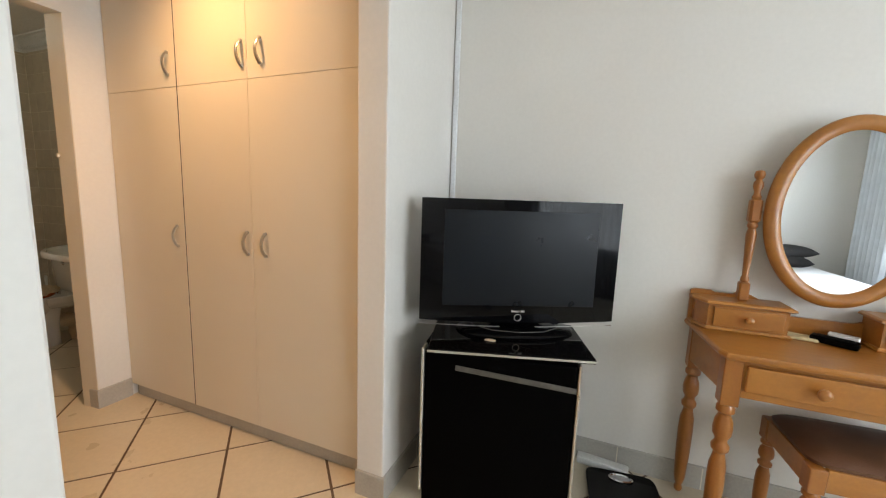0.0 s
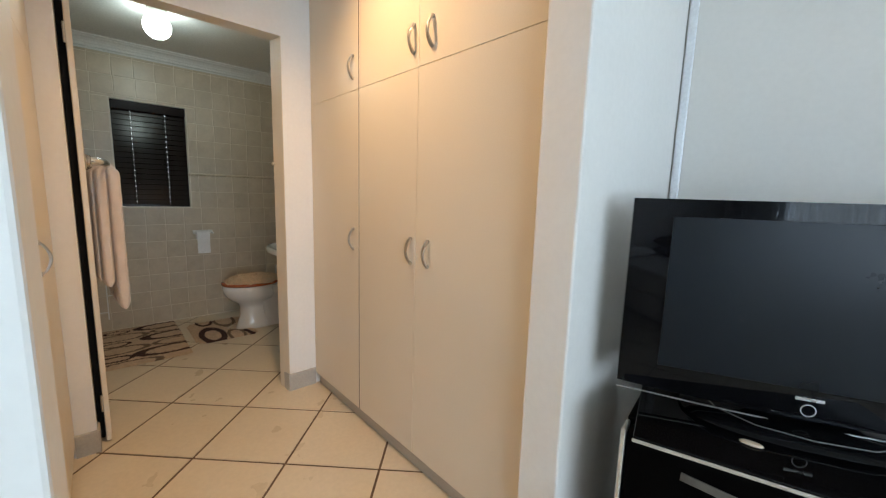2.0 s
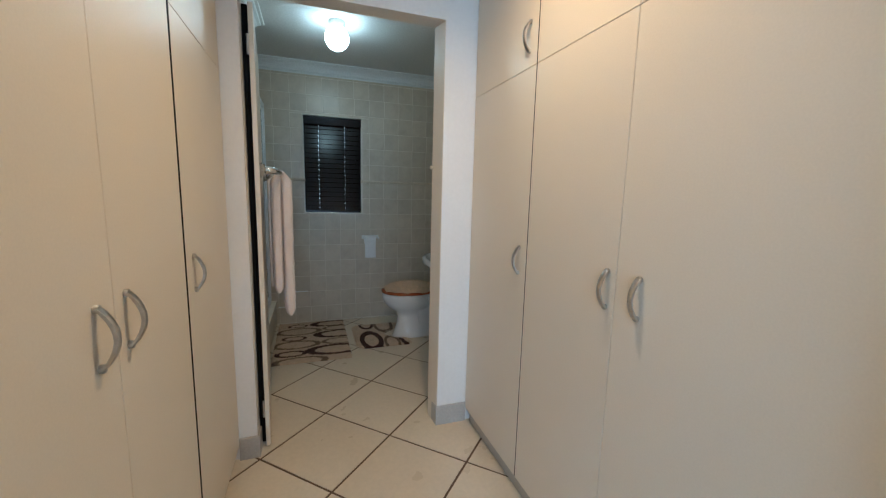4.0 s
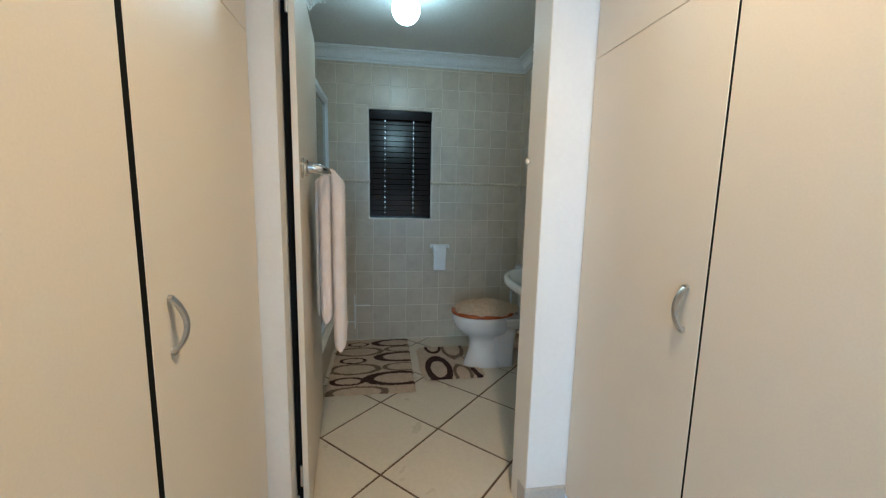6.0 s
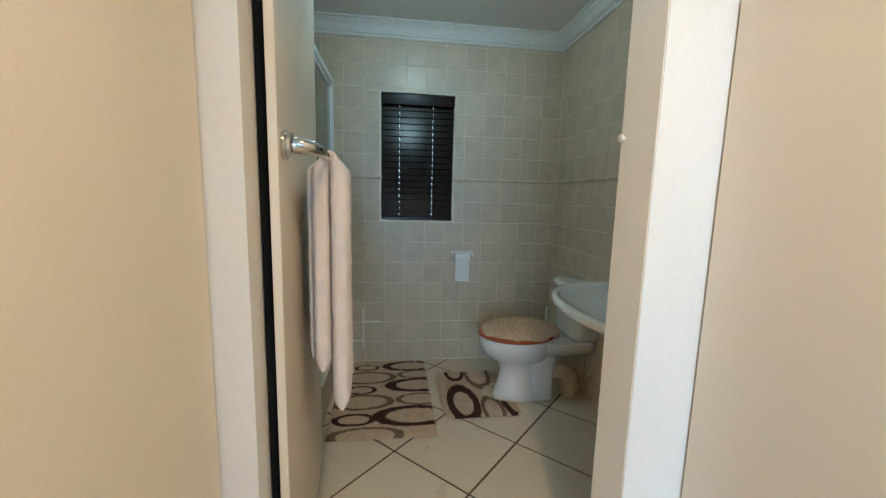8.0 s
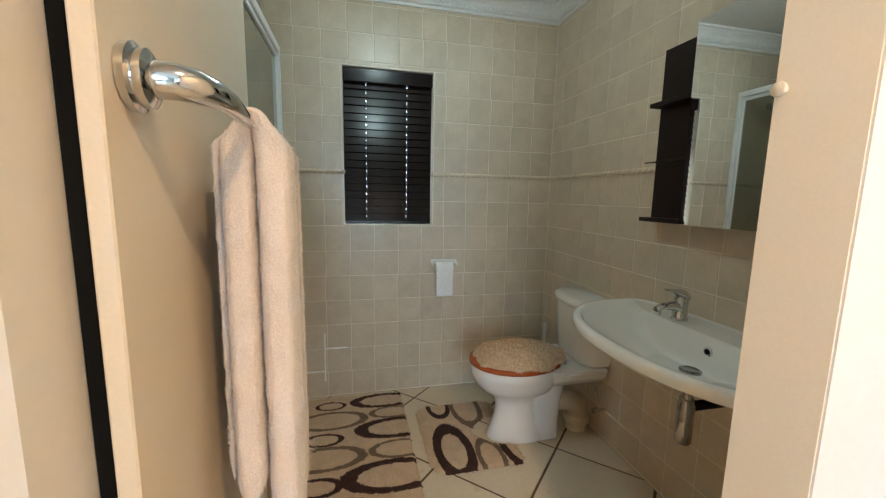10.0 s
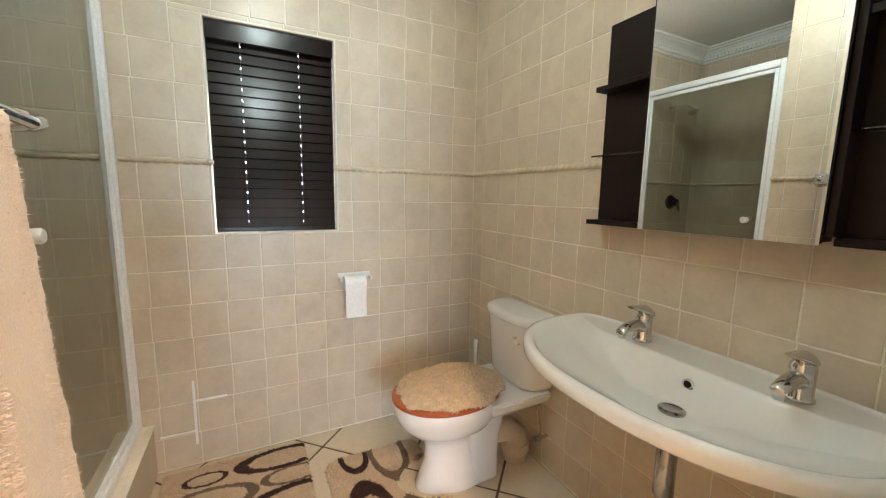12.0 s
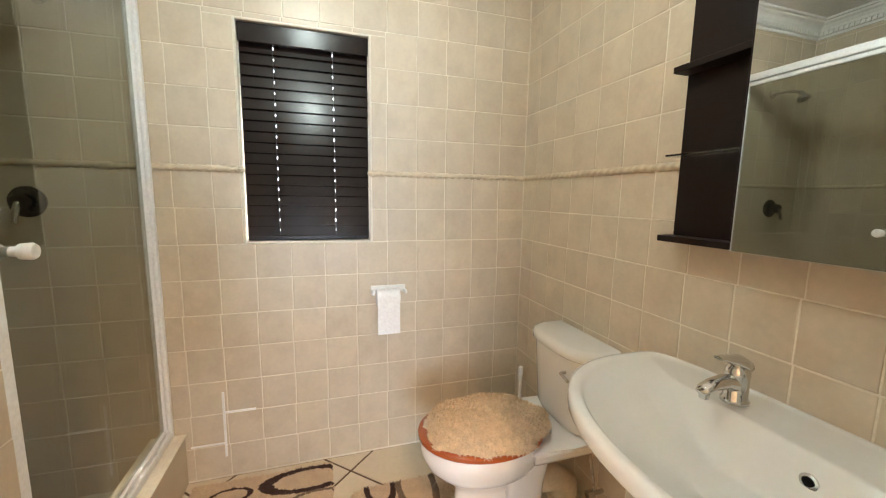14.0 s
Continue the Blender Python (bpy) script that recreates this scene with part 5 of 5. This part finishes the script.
# ---- rope listello ----
def rope(name, a, b, parent):
    a, b = Vector(a), Vector(b)
    L = (b - a).length
    d = (b - a) / L
    side = d.cross(Vector((0, 0, 1)))
    n = max(4, int(L / 0.005))
    rings = []
    for i in range(n + 1):
        s = L * i / n
        ring = []
        for k in range(12):
            t = 2 * math.pi * k / 12
            r = 0.0115 * (1 + 0.16 * math.cos(2 * t - s * 190)) * (1 + 0.08 * noise.noise((s * 14, k * 0.1, a.x)))
            ring.append(a + d * s + side * (r * math.cos(t)) + Vector((0, 0, r * math.sin(t))))
        rings.append(ring)
    ob = part(name, loft(rings), ROPE, parent, "cream rope-twist border tile", smooth=True, angle=70)
    return ob


ROPE = material("rope_border", (0.60, 0.50, 0.36), 0.4, vary=0.1, scale=20, bump=0.2)
ROPE_Z = 1.327
rope("rope_border", (WIN_X + 0.001, WIN_Y1 + 0.004, ROPE_Z), (WIN_X + 0.001, BASIN_Y, ROPE_Z), wall_window)
rope("rope_border", (WIN_X + 0.001, 0.262, ROPE_Z), (WIN_X + 0.001, WIN_Y0 - 0.004, ROPE_Z), wall_window)
rope("rope_border", (WIN_X + 0.001, SHOWER_Y, ROPE_Z), (WIN_X + 0.001, 0.205, ROPE_Z), wall_window)
for ey in (WIN_Y0 - 0.004, WIN_Y1 + 0.004):
    part("rope_end", lathe([(0.002, -0.014), (0.011, -0.010), (0.0155, 0.0), (0.011, 0.010), (0.002, 0.014)], 16, at=(WIN_X + 0.003, ey, ROPE_Z)), ROPE, wall_window, "rounded end of the rope border", smooth=True)
rope("rope_border", (WIN_X, BASIN_Y - 0.001, ROPE_Z), (DOOR_IN, BASIN_Y - 0.001, ROPE_Z), wall_basin)
rope("rope_border", (WIN_X, SHOWER_Y + 0.001, ROPE_Z), (PIER_X, SHOWER_Y + 0.001, ROPE_Z), wall_shower)
rope("rope_border", (PIER_X, PIER_Y + 0.001, ROPE_Z), (DOOR_IN, PIER_Y + 0.001, ROPE_Z), wall_pier)

# ---- wall tiles, piece by piece ----
PITCH_U, PITCH_V, JOINT = 0.1375, 0.1455, 0.0036


def tile_mesh():
    """A unit tile in the plane y = 0, facing -y, with eased edges."""
    bm = bmesh.new()
    e = 0.012
    back = [(-0.5, 0.006, -0.5), (0.5, 0.006, -0.5), (0.5, 0.006, 0.5), (-0.5, 0.006, 0.5)]
    mid = [(-0.5, 0.0012, -0.5), (0.5, 0.0012, -0.5), (0.5, 0.0012, 0.5), (-0.5, 0.0012, 0.5)]
    top = [(-0.5 + e, 0, -0.5 + e), (0.5 - e, 0, -0.5 + e), (0.5 - e, 0, 0.5 - e), (-0.5 + e, 0, 0.5 - e)]
    rows = [[bm.verts.new(p) for p in r] for r in (back, mid, top)]
    for p, q in zip(rows, rows[1:]):
        for i in range(4):
            j = (i + 1) % 4
            bm.faces.new((p[i], p[j], q[j], q[i]))
    bm.faces.new(rows[-1])
    return mesh_of(bm, "tile", WALL_TILE)


TILE = tile_mesh()
rows_v = [(ROPE_Z + 0.010 + k * PITCH_V, ROPE_Z + 0.010 + (k + 1) * PITCH_V) for k in range(7)] + [(ROPE_Z - 0.010 - (k + 1) * PITCH_V, ROPE_Z - 0.010 - k * PITCH_V) for k in range(10)]
rnd_t = random.Random(11)


def tile_wall(parent, to_world, length, u_start, z_hi, hole=None, z_lo=0.0, name="tile"):
    """Tiles over u in [0, length]; columns start at u_start; hole = (u0, u1, z0, z1)."""
    for c, d in rows_v:
        first = u_start + rnd_t.uniform(-0.004, 0.004)
        cols = []
        k = -1
        while first + k * PITCH_U < length:
            a, b = max(0, first + k * PITCH_U), min(length, first + (k + 1) * PITCH_U)
            if b - a > 0.012:
                cols.append((a, b))
            k += 1
        for a, b in cols:
            r0, r1 = max(c, z_lo), min(d, z_hi)
            if r1 - r0 < 0.012:
                continue
            pieces = [(a, b, r0, r1)]
            if hole:
                h0, h1, h2, h3 = hole
                out = []
                for p, q, r, s in pieces:
                    if q <= h0 or p >= h1 or s <= h2 or r >= h3:
                        out.append((p, q, r, s))
                        continue
                    if r < h2:
                        out.append((p, q, r, h2))
                    if s > h3:
                        out.append((p, q, h3, s))
                    if p < h0:
                        out.append((p, h0, max(r, h2), min(s, h3)))
                    if q > h1:
                        out.append((h1, q, max(r, h2), min(s, h3)))
                pieces = out
            for p, q, r, s in pieces:
                if q - p < 0.010 or s - r < 0.010:
                    continue
                t = new(name, TILE)
                t.parent = parent
                jog = rnd_t.uniform(-0.0006, 0.0006)
                t.matrix_basis = to_world @ Matrix.Translation(((p + q) / 2, jog, (r + s) / 2)) @ pose(0, 0, 0, rnd_t.uniform(-0.25, 0.25), 0, rnd_t.uniform(-0.25, 0.25)) @ Matrix.Diagonal((q - p - JOINT, 1, s - r - JOINT, 1))


top_z = BATH_H - 0.07
# window wall: u runs from the shower back towards the basin wall; it faces +x
m_win = Matrix.Translation((WIN_X, SHOWER_Y, 0)) @ pose(0, 0, 0, 0, 0, 90)
off = (BASIN_Y - SHOWER_Y) % PITCH_U
tile_wall(wall_window, m_win, BASIN_Y - SHOWER_Y, off, top_z, (WIN_Y0 - SHOWER_Y - 0.0085, WIN_Y1 - SHOWER_Y + 0.0085, WIN_Z0 - 0.0085, WIN_Z1 + 0.0085))
# basin wall faces -y: u from the window wall towards the door
tile_wall(wall_basin, Matrix.Translation((WIN_X, BASIN_Y, 0)), DOOR_IN - WIN_X, 0.105, top_z)
# shower back faces +y
tile_wall(wall_shower, Matrix.Translation((PIER_X, SHOWER_Y, 0)) @ pose(0, 0, 0, 0, 0, 180), PIER_X - WIN_X, 0.06, top_z)
# pier front faces +y
tile_wall(wall_pier, Matrix.Translation((DOOR_IN, PIER_Y, 0)) @ pose(0, 0, 0, 0, 0, 180), DOOR_IN - PIER_X, 0.11, top_z)

# repaired joints, whiter than the rest
NEW_GROUT = material("new_grout", (0.85, 0.84, 0.82), 0.8)
for q in ((WIN_X - 0.001, WIN_X + 0.0042, 0.4368, 0.4458, 0.10, 0.395), (WIN_X - 0.001, WIN_X + 0.0042, 0.4460, 0.566, 0.2978, 0.3062), (WIN_X - 0.001, WIN_X + 0.0042, 0.31, 0.4375, 0.160, 0.166)):
    part("grout_repair", box(*q), NEW_GROUT, wall_window, "whiter repaired grout joint")

# ---- floor tiles, laid diagonally ----
SIDE, ANG = 0.4245, radians(45.4)
ORIGIN = Vector((-2.232, 0.671))
U = Vector((math.cos(ANG), math.sin(ANG))) * SIDE
V = Vector((-math.sin(ANG), math.cos(ANG))) * SIDE
RECTS = [(WIN_X, DOOR_IN, PIER_Y, BASIN_Y), (DOOR_IN, DOOR_OUT, OPEN_L, OPEN_R), (DOOR_OUT, END_X - END_T, CUP_L - 0.03, CUP_R + 0.03),
         (END_X - END_T, END_X, 0.383, 1.31), (END_X, EAST_X, SOUTH_Y, TV_Y)]


def clip(poly, axis, limit, keep_less):
    out = []
    for p, q in zip(poly, poly[1:] + poly[:1]):
        ip, iq = (p[axis] <= limit) == keep_less, (q[axis] <= limit) == keep_less
        if ip:
            out.append(p)
        if ip != iq:
            f = (limit - p[axis]) / (q[axis] - p[axis])
            out.append(Vector((p[0] + f * (q[0] - p[0]), p[1] + f * (q[1] - p[1]))))
    return out


def slab(polys, z):
    bm = bmesh.new()
    for poly in polys:
        n = len(poly)
        lo = [bm.verts.new((p.x, p.y, -0.003)) for p in poly]
        hi = [bm.verts.new((p.x, p.y, z)) for p in poly]
        bm.faces.new(hi)
        for i in range(n):
            j = (i + 1) % n
            bm.faces.new((lo[i], lo[j], hi[j], hi[i]))
    return bm


half = (SIDE - 0.0115) / 2
for i in range(-14, 16):
    for j in range(-14, 16):
        c = ORIGIN + U * (i + 0.5) + V * (j + 0.5)
        if not (-4.9 < c.x < 3.1 and -2.9 < c.y < 2.4):
            continue
        u, v = U.normalized() * half, V.normalized() * half
        sq = [c - u - v, c + u - v, c + u + v, c - u + v]
        polys = []
        for rx0, rx1, ry0, ry1 in RECTS:
            p = sq
            for axis, lim, less in ((0, rx1, True), (0, rx0, False), (1, ry1, True), (1, ry0, False)):
                p = clip(p, axis, lim, less) if len(p) > 2 else []
            if len(p) > 2:
                polys.append(p)
        if polys:
            t = new("tile", mesh_of(slab(polys, 0.0), "floor_tile", FLOOR_TILE))
            t.parent = floor
